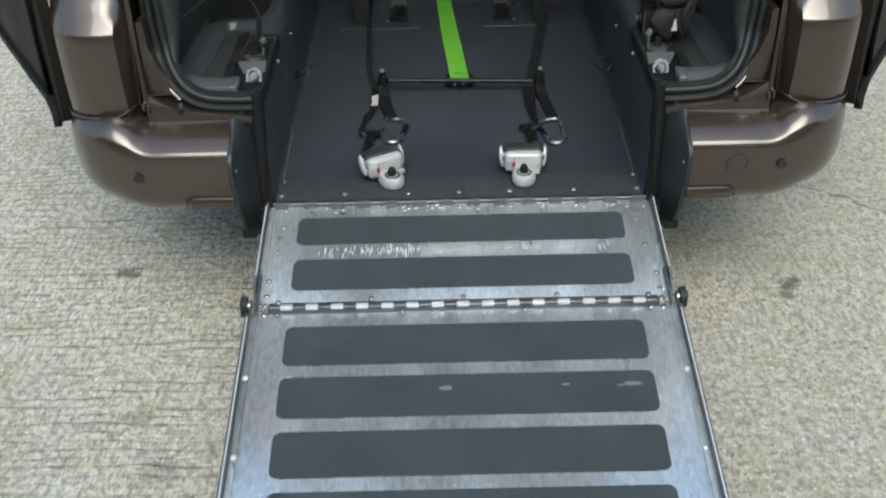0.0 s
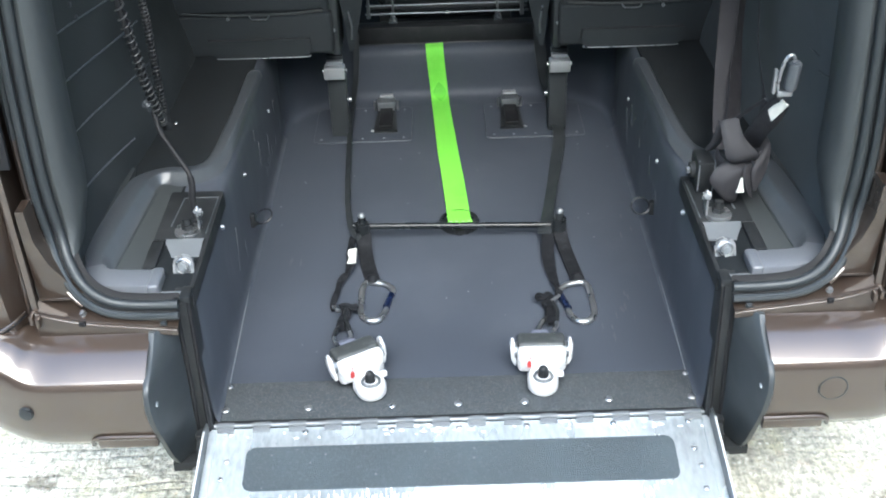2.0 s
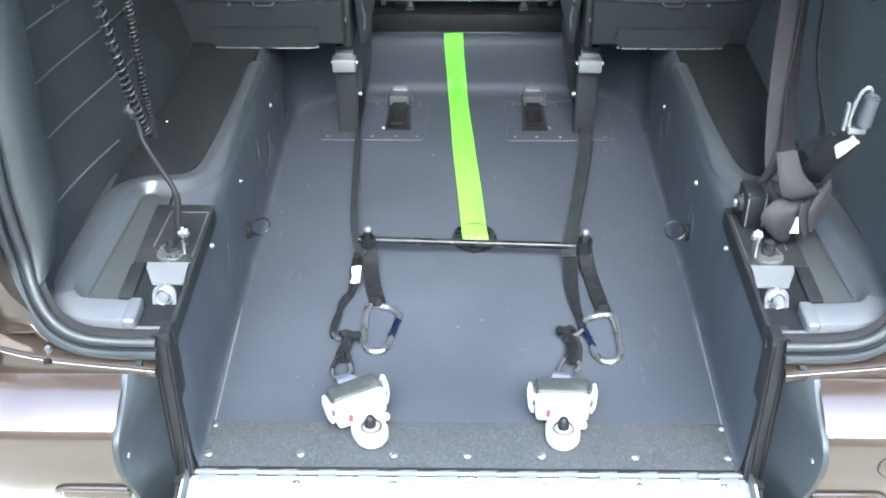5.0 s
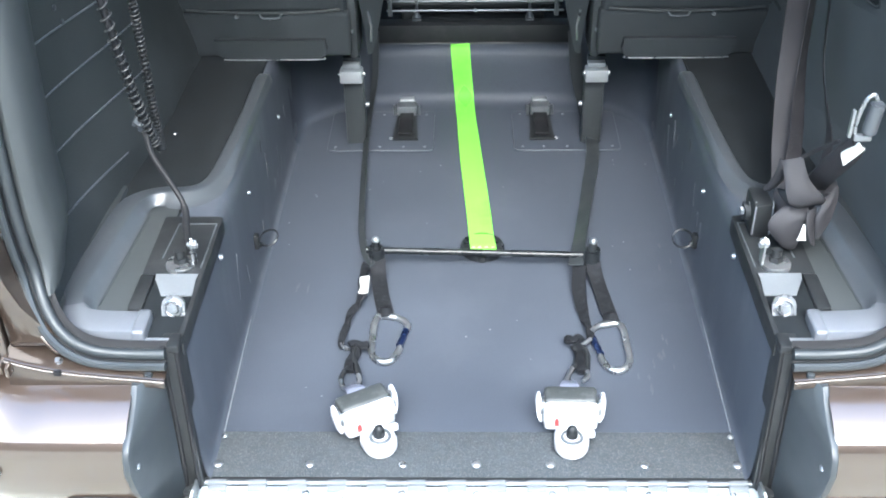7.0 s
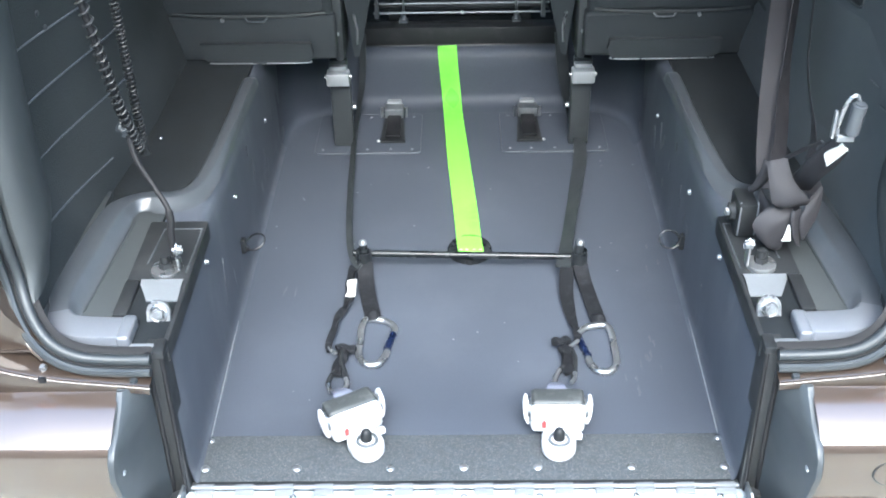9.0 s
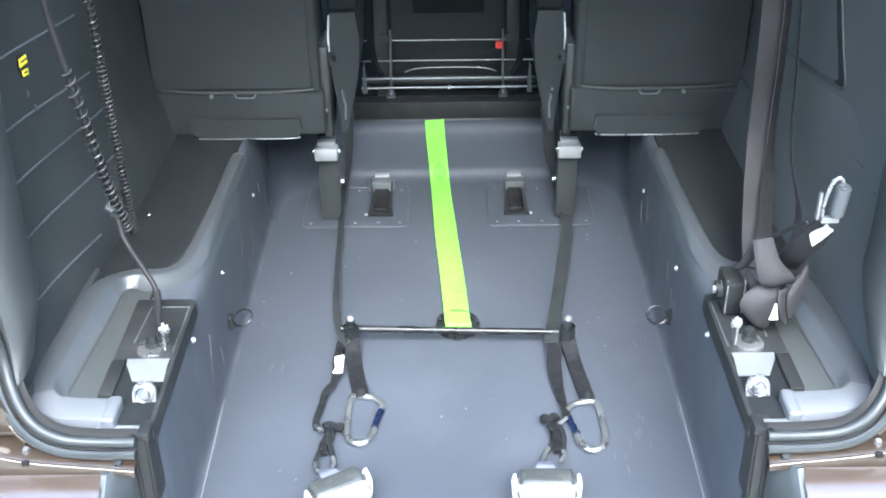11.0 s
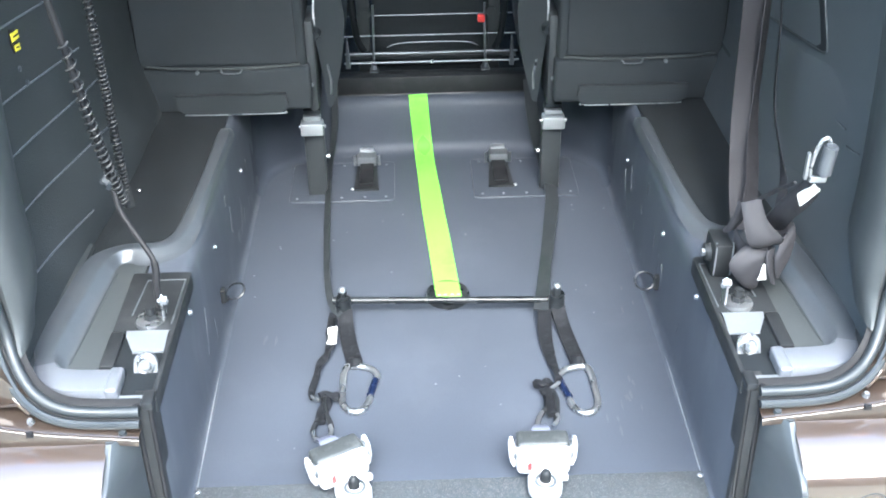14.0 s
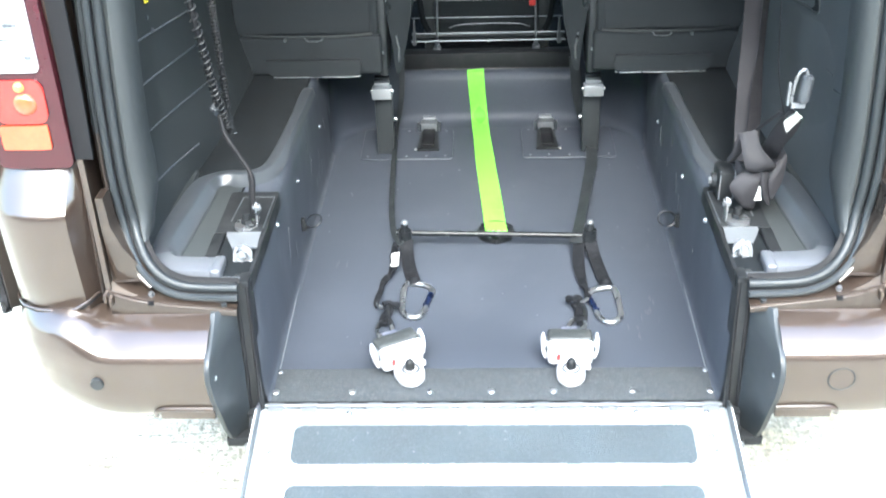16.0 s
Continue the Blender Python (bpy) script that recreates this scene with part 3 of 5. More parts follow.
    part("square_plug", mirror(bx(0.587, 0.597, -0.0425, -0.036, 0.551, 0.559, 0.001), s), M_RUBBER_BLACK, ledge)
    part("corner_joint", mirror(join(bx(0.654, 0.661, -0.052, -0.020, 0.556, 0.574, 0.003), bx(0.664, 0.671, -0.050, -0.016, 0.560, 0.578, 0.003)), s), M_PAINT, ledge)
    part("bumper_bed", mirror(bx(0.489, 0.72, -0.030, 0.06, 0.505, 0.530, 0.002), s), M_PAINT_IN, van)
    part("door_gap", mirror(ring_strip([(0.044, 0.020), (0.052, 0.045), (0.09, 0.045)]), s), M_RUBBER_BLACK, van)
    seal = part("door_seal", mirror(tube([ring_point(i, 0.002, -0.004) for i in range(len(RING))], 0.0080, 10), s), M_RUBBER, van, "grey rubber door seal")
    part("seal_lip", mirror(tube([ring_point(i, 0.0175, -0.013) for i in range(len(RING))], 0.0065, 8), s), M_RUBBER, seal)
    part("seal_base", mirror(ring_strip([(-0.010, 0.012), (0.0, 0.008), (0.014, -0.006), (0.026, -0.01)]), s), M_RUBBER_BLACK, seal)
    for x, z in ((0.665, 0.655), (0.668, 0.735)):
        i = min(range(len(RING)), key=lambda k: (ring_point(k, 0.030).x - x) ** 2 + (ring_point(k, 0.030).z - z) ** 2)
        c = ring_point(i, 0.030, -0.012)
        part("screw", mirror(cyl(c, c + Vector((0, -0.006, 0)), 0.006, 0.004, 10), s), M_STEEL, jamb)
    part("plug", mirror(cyl((0.467, -0.030, 0.5420), (0.467, -0.031, 0.5475), 0.0060, 0.005, 12), s), M_BLACK_SOFT, ledge)
    part("ledge_screw", mirror(cyl((0.595, -0.020, 0.560), (0.595, -0.022, 0.566), 0.006, 0.004, 10), s), M_TONGUE, ledge)
    part("pillar_strip", mirror(ribbon(spline([(0.675, -0.002, 0.816), (0.672, -0.010, 0.70), (0.664, -0.030, 0.572)], 6), (1, 0, 0.08), 0.009, 0.006), s), M_PAINT, van)
    part("pillar_cover", mirror(ribbon(spline([(0.668, -0.003, 0.818), (0.664, 0.0, 0.95), (0.658, 0.002, 1.2), (0.632, 0.010, 1.5)], 6), (1, 0, 0), 0.030, 0.006), s), M_RUBBER_BLACK, van, "black rubber cover strip")
    part("drip_strip", mirror(tube(spline([(0.672, 0.0, 1.5), (0.676, 0.004, 1.15), (0.679, 0.0, 0.84), (0.681, -0.006, 0.70), (0.683, -0.012, 0.56)], 5), 0.0034, 8), s), M_PAINT_IN, van)
    # tail lamp
    lamp = part("tail_lamp", mirror(prism(rounded(0.683, 0.806, 0.806, 1.215, 0.014), "y", 0.02, -0.014, 0.004), s), M_LENS_DARK, van, "dark red tail lamp housing")
    part("reflector", mirror(prism(rounded(0.711, 0.790, 0.842, 0.884, 0.004), "y", -0.012, -0.0185, 0.002), s), M_LENS_ORANGE, lamp, "bright orange-red reflector")
    part("brake_lens", mirror(prism(rounded(0.705, 0.790, 0.888, 0.962, 0.018), "y", -0.012, -0.018, 0.003), s), M_LENS_RED, lamp, "red brake light lens")
    part("bulb", mirror(dome((0, 0, 0), 0.019, 0.010), s), M_LENS_ORANGE, lamp).matrix_local = pose(s * 0.738, -0.018, 0.922, 90, 0, 0)
    part("bulb_cap", mirror(dome((0, 0, 0), 0.009, 0.007), s), M_LENS_AMBER, lamp).matrix_local = pose(s * 0.742, -0.0185, 0.951, 90, 0, 0)
    part("clear_lens", mirror(prism(rounded(0.703, 0.790, 0.975, 1.095, 0.010), "y", -0.012, -0.018, 0.003), s), M_LENS_CLEAR, lamp, "clear reversing light lens")
    for k in range(6):
        z = 0.984 + 0.018 * k
        part("lens_ridge", mirror(bx(0.708, 0.785, -0.0195, -0.0175, z, z + 0.003), s), M_LENS_CLEAR, lamp)
    for x, z, w, h in ((0.716, 1.000, 0.010, 0.007), (0.733, 1.052, 0.022, 0.006), (0.760, 1.058, 0.014, 0.005), (0.748, 1.030, 0.030, 0.003)):
        part("lens_shade", mirror(prism(rounded(x - w / 2, x + w / 2, z - h / 2, z + h / 2, 0.0014, 3), "y", -0.0170, -0.0200), s), M_TONGUE, lamp)
    # rear door swung right back
    door = part("rear_door", bmesh.new(), M_PAINT_IN, van, "brown rear door swung fully open")
    door.matrix_local = pose(s * 0.838, 0.008, -0.050, 0, 0, 0) @ (pose(0, 0, 0, 0, 0, 59) if s > 0 else pose(0, 0, 0, 0, 0, 121))
    edge = [(0.0, 0.600), (0.004, 0.580), (0.012, 0.566), (0.026, 0.559), (0.05, 0.557), (0.10, 0.556), (0.60, 0.556), (0.66, 0.60), (0.67, 0.70), (0.66, 1.1), (0.58, 1.66), (0.10, 1.68), (0.0, 1.62)]
    lo, hi = (-0.024, 0.0) if s > 0 else (0.0, 0.024)
    part("door_shell", prism(edge, "y", lo, hi, 0.008), M_DOOR, door)
    inner = lo - 0.006 if s > 0 else hi + 0.006
    base = lo + 0.002 if s > 0 else hi - 0.002
    part("door_lining", prism([(0.09, 0.64), (0.57, 0.64), (0.59, 0.75), (0.57, 1.05), (0.09, 1.05)], "y", min(inner, base), max(inner, base), 0.002), M_DOOR, door)
    loop = [(x, inner, z) for x, z in [(0.05, 0.62), (0.08, 0.60), (0.58, 0.60), (0.62, 0.64), (0.62, 1.1), (0.54, 1.60), (0.12, 1.62), (0.06, 1.56)]]
    part("door_rubber", tube(spline(loop, 3, True), 0.009, 6, closed=True), M_RUBBER_BLACK, door)
    # black cheek over the cut end of the bumper
    cheek = [(-0.046, 0.537), (-0.064, 0.522), (-0.092, 0.507), (-0.120, 0.496), (-0.135, 0.482), (-0.141, 0.455), (-0.130, 0.410), (-0.112, 0.370), (-0.080, 0.300), (-0.055, 0.262)]
    ck = part("cheek_plate", mirror(loft([[(0.452, -0.0135, z), (0.470, y * 0.68, z), (0.4775, y * 0.93, z), (0.4795, y + 0.002, z), (0.4805, y, z), (0.482, y, z), (0.488, y, z), (0.4895, y + 0.002, z), (0.4895, y + 0.03, z)] for y, z in cheek]), s), M_CHEEK, van, "dark grey plastic cheek beside the ramp channel")
    part("cheek_cap", mirror(prism([(0.452, -0.0135), (0.4795, -0.044), (0.4895, -0.044), (0.4895, -0.0135)], "z", 0.531, 0.537, 0.001), s), M_CHEEK, ck)
    for y, z in ((-0.006, 0.512), (-0.118, 0.452)):
        part("screw", mirror(cyl((0.478, y, z), (0.474, y, z), 0.0065, 0.004, 10), s), M_STEEL, ck)
    foot = part("channel_foot", mirror(join(bx(0.434, 0.496, -0.054, 0.02, 0.240, 0.260, 0.003), bx(0.436, 0.456, -0.030, 0.02, 0.262, 0.300, 0.003)), s), M_BLACK, van)
    part("bolt_end", mirror(cyl((0.455, -0.060, 0.250), (0.455, -0.066, 0.250), 0.006, seg=6), s), M_STEEL, foot)
    post = part("channel_post", mirror(join(bx(0.4255, 0.456, -0.012, 0.03, 0.262, 0.572, 0.003)), s), M_BLACK, van, "black ramp channel end post")
    for x in (0.430, 0.449):
        part("post_bead", mirror(tube([(x + 0.004, -0.013, 0.268), (x, -0.013, 0.40), (x - 0.002, -0.010, 0.578)], 0.0036, 8), s), M_RUBBER_BLACK, post)
    part("post_cap", mirror(bx(0.423, 0.441, -0.014, 0.020, 0.568, 0.582, 0.004), s), M_BLACK, post)
    part("gusset", mirror(prism([(-0.012, 0.30), (-0.050, 0.285), (-0.052, 0.262), (-0.012, 0.262)], "x", 0.446, 0.452, 0.001), s), M_BLACK, post)

    # channel wall, moulded rim and tray
    wall_profile = [(0.414, 0.300), (0.419, 0.303), (0.4225, 0.312), (0.425, 0.34), (0.4255, 0.45), (0.427, 0.53), (0.430, 0.552), (0.437, 0.564), (0.447, 0.569), (0.50, 0.569)]
    ys = [0.0, 0.02, 0.33, 0.40, 0.9, 0.95, 1.0, 1.30]
    part("channel_wall", mirror(loft([[(x, y, z) for x, z in wall_profile] for y in ys]), s), M_WALL, van, "blue-grey vinyl clad channel side")
    # pale line drawn along the crease between floor and wall
    crease_path = [(0.4145, 0.10, 0.3015), (0.418, 0.3, 0.3025), (0.421, 0.52, 0.3035), (0.420, 1.02, 0.303)]
    part("sealant_bead", mirror(tube(spline(crease_path, 5), 0.0010, 6), s), M_SATIN, van)
    # x, y, half width, inner slope, height of the moulded rim
    course = [(0.478, 0.039, 0.022, 0.012, 0.019), (0.520, 0.039, 0.022, 0.012, 0.020), (0.552, 0.041, 0.022, 0.010, 0.020), (0.577, 0.050, 0.019, 0.009, 0.020), (0.592, 0.068, 0.015, 0.010, 0.020), (0.600, 0.096, 0.0125, 0.016, 0.020), (0.603, 0.13, 0.0115, 0.021, 0.020),
              (0.594, 0.24, 0.0115, 0.019, 0.020), (0.585, 0.330, 0.0115, 0.016, 0.020), (0.577, 0.364, 0.0105, 0.011, 0.020), (0.561, 0.388, 0.0095, 0.010, 0.020), (0.536, 0.399, 0.009, 0.017, 0.020), (0.508, 0.401, 0.009, 0.026, 0.018),
              (0.478, 0.420, 0.009, 0.026, 0.014), (0.461, 0.465, 0.009, 0.017, 0.011), (0.452, 0.56, 0.009, 0.010, 0.010), (0.444, 0.70, 0.009, 0.005, 0.010), (0.440, 0.82, 0.010, 0.005, 0.010), (0.438, 0.868, 0.009, 0.005, 0.009), (0.437, 0.886, 0.006, 0.004, 0.002)]
    rim, extra = spline([c[:3] for c in course], 6), spline([(c[3], c[4], 0) for c in course], 6)
    secs = []
    for i, p in enumerate(rim):
        d = (rim[min(i + 1, len(rim) - 1)] - rim[max(i - 1, 0)])
        n = Vector((d.y, -d.x, 0)).normalized()
        w, (slope, h, _) = p.z, extra[i]
        foot = smooth(0.44, 0.60, p.y)
        ext = 0.005 + 0.010 * smooth(0.09, 0.14, p.y) * smooth(0.40, 0.36, p.y)
        secs.append([Vector((p.x, p.y, 0)) + n * c + Vector((0, 0, 0.568 + e)) for c, e in ((w + ext, -0.008), (w + ext - 0.001, h * 0.70), (w + ext - 0.003, h * 0.93), (w + ext - 0.006, h), (-w + 0.0025, h), (-w, h * 0.965), (-w - slope * 0.12, h * 0.86), (-w - slope * 0.5, h * 0.46), (-w - slope * 0.9, h * 0.10), (-w - slope, 0.0014 - 0.0054 * foot), (-w - slope - 0.002, 0.0008 - 0.0108 * foot))])
    tray = part("sill_moulding", mirror(loft(secs[26:]), s), M_TRIM, van, "grey moulded plastic sill tray")
    # the pad's paler tone carries the sky light from the rear opening
    part("front_pad", mirror(loft(secs[:27]), s), M_TRIM_PALE, tray, "front pad of the tray, opening light in its tone")
    part("tray_floor", mirror(join(bx(0.505, 0.600, 0.03, 0.42, 0.548, 0.5665, 0.001), tube([(0.570, 0.10, 0.5670), (0.552, 0.345, 0.5670)], 0.0016, 6)), s), M_EDGE, tray)
    part("tray_lip", mirror(bx(0.505, 0.60, 0.004, 0.028, 0.545, 0.572, 0.006), s), M_TRIM, tray)
    part("lining_foot", mirror(bx(0.605, 0.645, 0.036, 0.42, 0.535, 0.584, 0.004), s), M_EDGE, van)
    part("tray_clip", mirror(bx(0.477, 0.497, 0.010, 0.066, 0.550, 0.5890, 0.005, 3), s), M_TRIM_PALE, tray, "tray end cap in the same lit tone")
    part("sill_carpet", mirror(prism([(0.66, 0.395), (0.590, 0.395), (0.560, 0.414), (0.512, 0.422), (0.487, 0.442), (0.470, 0.482), (0.460, 0.56), (0.450, 0.70), (0.444, 0.90), (0.442, 1.06), (0.66, 1.06)], "z", 0.545, 0.5745, 0.002), s), M_CARPET, van, "black carpet on the sill")
    part("carpet_stud", mirror(dome((0.569, 0.621, 0.5745), 0.005, 0.003), s), M_STEEL, van)
    for y, z in ((0.285, 0.525), (0.542, 0.491), (0.905, 0.458)):
        part("wall_bolt", mirror(cyl((0.427, y, z), (0.4215, y, z), 0.006, 0.004, 10), s), M_STEEL, van)
    for y, z in ((0.74, 0.43), (0.79, 0.36), (0.70, 0.50)):
        part("wall_scuff", mirror(prism(rounded(y - 0.006, y + 0.006, z - 0.012, z + 0.012, 0.004, 2), "x", 0.4248, 0.4256), s), M_TRIM, van)
    # thin pale upright streaks, most of them towards the front
    streak_rng = random.Random(31 if s < 0 else 8)
    for k in range(13):
        y, z, w, h = streak_rng.uniform(0.80, 1.04) if k < 8 else streak_rng.uniform(0.30, 0.75), streak_rng.uniform(0.34, 0.46), streak_rng.uniform(0.0007, 0.0022), streak_rng.uniform(0.02, 0.055)
        lean = streak_rng.uniform(-0.012, 0.012)
        part("rub_mark", mirror(prism([(y - w, z), (y + lean, z - h), (y + w + lean, z - h * 0.9), (y + w, z + h * 0.2)], "x", 0.4247, 0.4256), s), M_WEDGE if k % 3 == 0 else M_TRIM, van)
    flat = Vector((-1, 0, 0.10 if s > 0 else 0.32)).normalized()
    rise = Vector((0, 0.45, 0.90) if s > 0 else (0.10, 0.90, 0.42)).normalized()
    ring = [Vector((0.398, 0.540, 0.386 if s > 0 else 0.390)) + flat * 0.0195 * math.cos(a) + rise * 0.0175 * math.sin(a) for a in [k * 2 * math.pi / 22 for k in range(22)]]
    lug = part("lashing_lug", mirror(join(bx(0.416, 0.428, 0.531, 0.547, 0.366, 0.398, 0.004), cyl((0.419, 0.539, 0.374), (0.412, 0.539, 0.374), 0.007, 0.005, 10)), s), M_BLACK, van)
    part("lashing_ring", mirror(tube(ring, 0.0019, 8, closed=True), s), M_BAR, lug)

    # side lining with its pressed ribs
    def lining_x(y, z):
        return 0.620 + 0.036 * smooth(0.57, 0.75, z) - 0.085 * smooth(1.1, 1.7, z) - 0.03 * smooth(0.25, 0.70, y)

    zs = [0.56, 0.60, 0.64, 0.68, 0.72, 0.78, 0.86, 0.95, 1.05, 1.15, 1.3, 1.5, 1.69]
    yy = [0.058, 0.075, 0.10, 0.16, 0.25, 0.35, 0.45, 0.55, 0.70, 1.0, 1.30, 1.36, 2.0, 2.7]
    pan = loft([[(lining_x(y, z) , y, z) for z in zs] for y in yy])
    part("lining_edge", mirror(loft([[ring_point(i, d * smooth(0.585, 0.72, RING[i][1]), dy * (0.3 + 0.7 * smooth(0.585, 0.72, RING[i][1]))) for d, dy in ((-0.002, 0.006), (-0.012, 0.002), (-0.022, 0.006), (-0.030, 0.018), (-0.034, 0.040), (-0.030, 0.085), (-0.005, 0.16))] for i in range(next(k for k in range(len(RING)) if RING[k][1] > 0.632), len(RING))]), s), M_EDGE, van)
    bmesh.ops.delete(pan, geom=[v for v in pan.verts if v.co.y > 1.33 and v.co.z > 1.06], context="VERTS")
    # the right lining has a paler tone than the left
    lining = part("side_lining", mirror(pan, s), M_LINING if s < 0 else M_SIDE, van, "dark grey ribbed side lining" if s < 0 else "paler grey side lining")
    if s < 0:
        for z, z1, y0, y1 in ((1.014, 0.975, 0.248, 0.60), (0.912, 0.864, 0.235, 0.62), (0.828, 0.778, 0.225, 0.68), (0.738, 0.688, 0.218, 0.68), (0.655, 0.620, 0.212, 0.47)):
            part("rib", mirror(tube([(lining_x(y0 + (y1 - y0) * k / 6, z + (z1 - z) * k / 6) - 0.001, y0 + (y1 - y0) * k / 6, z + (z1 - z) * k / 6) for k in range(7)], 0.0016, 6), s), M_TRIM_PALE, lining)
        for y, z in ((0.385, 0.925), (0.40, 0.895)):
            part("screw", mirror(cyl((lining_x(y, z) + 0.002, y, z), (lining_x(y, z) - 0.003, y, z), 0.005, seg=10), s), M_TRIM, lining)
    else:
        def on_lining(pts, lift):
            return [(lining_x(y, z) - lift, y, z) for y, z in pts]

        # soft swelling below a hollow that is only painted dark
        swell = []
        for k in range(15):
            y = 0.30 + 0.045 * k
            top, low = 0.865 - 0.06 * smooth(0.30, 0.80, y) - 0.06 * smooth(0.44, 0.30, y), 0.66 - 0.03 * smooth(0.3, 0.7, y)
            full = smooth(0.30, 0.42, y) * smooth(0.93, 0.80, y)
            swell.append([(lining_x(y, z) - e * full + 0.002 * (1 - full), y, z) for z, e in ((top + 0.03, -0.002), (top + 0.01, 0.001), (top - 0.01, 0.004), (top - 0.04, 0.006), ((top + low) / 2, 0.005), (low + 0.03, 0.002), (low, -0.002))])
        part("padded_panel", loft(swell), M_SIDE, lining, "grey padded side panel")
        edge = [(0.86, 0.838), (0.78, 0.846), (0.70, 0.855), (0.60, 0.866), (0.52, 0.875), (0.475, 0.880), (0.462, 0.890), (0.474, 0.915), (0.500, 0.962), (0.53, 1.02), (0.55, 1.06)]
        # flat dark sheet laid on the lining; its colour is the hollow's shade
        shade_sheet = loft([[(lining_x(y, z) - 0.0015, y, z), (lining_x(0.86, max(z, 0.84)) - 0.0015, 0.862, max(z, 0.842) + 0.001 * k)] for k, (y, z) in enumerate(edge[4:])])
        part("recess", shade_sheet, M_CARPET, lining, "dark sheet painting the shade of a lining hollow")
        part("recess_edge", tube(on_lining([(p.x, p.y) for p in spline([(y, z, 0) for y, z in edge], 3)], 0.0), 0.0026, 8), M_EDGE, lining)
        for run in ([(0.403, 0.803), (0.375, 0.800), (0.348, 0.800)], [(0.335, 0.777), (0.31, 0.780), (0.289, 0.786)]):
            part("crease", tube(on_lining(run, 0.003), 0.0014, 6), M_TRIM, lining)

part("channel_floor", bx(-0.4205, 0.4205, 0.0, 1.30, 0.262, 0.300, 0.0), M_FLOOR, van, "scuffed blue-grey vinyl channel floor")
# the kick-up that closes the front of the well, coved into floor and sides
plan = spline([(-0.4245, 1.06, 0), (-0.4235, 1.12, 0), (-0.408, 1.175, 0), (-0.365, 1.222, 0), (-0.295, 1.260, 0), (-0.20, 1.274, 0), (0.0, 1.278, 0), (0.20, 1.274, 0), (0.295, 1.260, 0), (0.365, 1.222, 0), (0.408, 1.175, 0), (0.4235, 1.12, 0), (0.4245, 1.06, 0)], 7)
secs = []
for i, p in enumerate(plan):
    d = plan[min(i + 1, len(plan) - 1)] - plan[max(i - 1, 0)]
    n = Vector((d.y, -d.x, 0)).normalized()
    up = 0.108 * smooth(0.235, 0.262, abs(p.x))
    reach = 0.45 + 0.55 * smooth(0.36, 0.24, abs(p.x))
    secs.append([p + n * o * (reach if o > 0 else 1) + Vector((0, 0, z)) for o, z in ((0.048, 0.2998), (0.030, 0.3012), (0.014, 0.3062), (0.004, 0.3160), (0.0, 0.3300), (0.0, 0.360 + up * 0.2), (-0.001, 0.395 + up * 0.5), (-0.004, 0.4220 + up * 0.9), (-0.012, 0.4385 + up), (-0.028, 0.4460 + up), (-0.060, 0.4480 + up))])
part("well_front", loft(secs), M_FLOOR, van, "blue-grey vinyl kick-up closing the well")
threshold = part("threshold", bx(-0.416, 0.416, 0.004, 0.103, 0.2995, 0.3025, 0.001), M_GRIT, van, "black gritty threshold strip")
for x in (-0.411, -0.265, -0.117, 0.0, 0.117, 0.265, 0.411):
    part("screw", dome((x, 0.030, 0.3025), 0.0072, 0.003), M_STEEL, threshold)
for x in (-0.412, 0.412):
    part("screw", dome((x, 0.092, 0.3025), 0.005, 0.003), M_STEEL, threshold)
rs = random.Random(21)
for x, y, n in ((0.335, 0.30, 7), (0.30, 0.235, 4), (0.365, 0.62, 3), (-0.33, 0.50, 3)):
    for k in range(n):
        a, b = x + rs.gauss(0, 0.014), y + rs.gauss(0, 0.03)
        w, h = rs.uniform(0.001, 0.0025), rs.uniform(0.008, 0.022)
        part("scuff_mark", prism([(a - w, b), (a - w * 0.4, b - h), (a + w, b - h * 0.6), (a + w * 0.5, b + h * 0.5)], "z", 0.2998, 0.3004), M_SCUFF, van)
for k in range(26):
    a, b, w = rs.uniform(-0.40, 0.40), rs.uniform(0.13, 1.0), rs.uniform(0.0012, 0.0026)
    part("grit_speck", prism([(a - w, b), (a, b - w), (a + w, b), (a, b + w)], "z", 0.2998, 0.3008), M_WEDGE, van)
part("sill_edge", bx(-0.43, 0.43, -0.004, 0.004, 0.27, 0.3015, 0.001), M_BLACK, van)
part("roof", bx(-0.70, 0.70, 0.07, 2.93, 1.745, 1.765, 0.004), M_PAINT, van)
part("roof_edge", bx(-0.70, 0.70, 0.02, 0.09, 1.668, 1.76, 0.01), M_PAINT, van)
part("headlining", bx(-0.60, 0.60, 0.06, 2.7, 1.675, 1.695), M_HEAD, van, "grey fabric headlining")
part("dashboard", bx(-0.66, 0.66, 2.66, 2.95, 0.25, 1.02, 0.04), M_LINING, van)
part("nose", bx(-0.80, 0.80, 3.36, 3.42, 0.26, 1.06, 0.01), M_PAINT, van)
windscreen = part("windscreen", loft([[(-0.78, 3.38, 1.05), (0.78, 3.38, 1.05)], [(-0.66, 2.9, 1.755), (0.66, 2.9, 1.755)]]), M_GLASS, van)
windscreen.visible_shadow = False
part("underbody", bx(-0.78, 0.78, 0.30, 3.36, 0.225, 0.258), M_BLACK_SOFT, van)
for s in (-1, 1):
    part("seat_floor", mirror(bx(0.275, 0.66, 1.31, 2.66, 0.40, 0.555), s), M_CARPET, van)
    for y in (0.92, 2.95):
        wheel = part("wheel", mirror(cyl((0.665, y, 0.31), (0.83, y, 0.31), 0.31, seg=40, bev=0.02), s), M_TYRE, van)
        part("rim", mirror(cyl((0.828, y, 0.31), (0.834, y, 0.31), 0.20, seg=32, bev=0.003), s), M_SILVER, wheel)
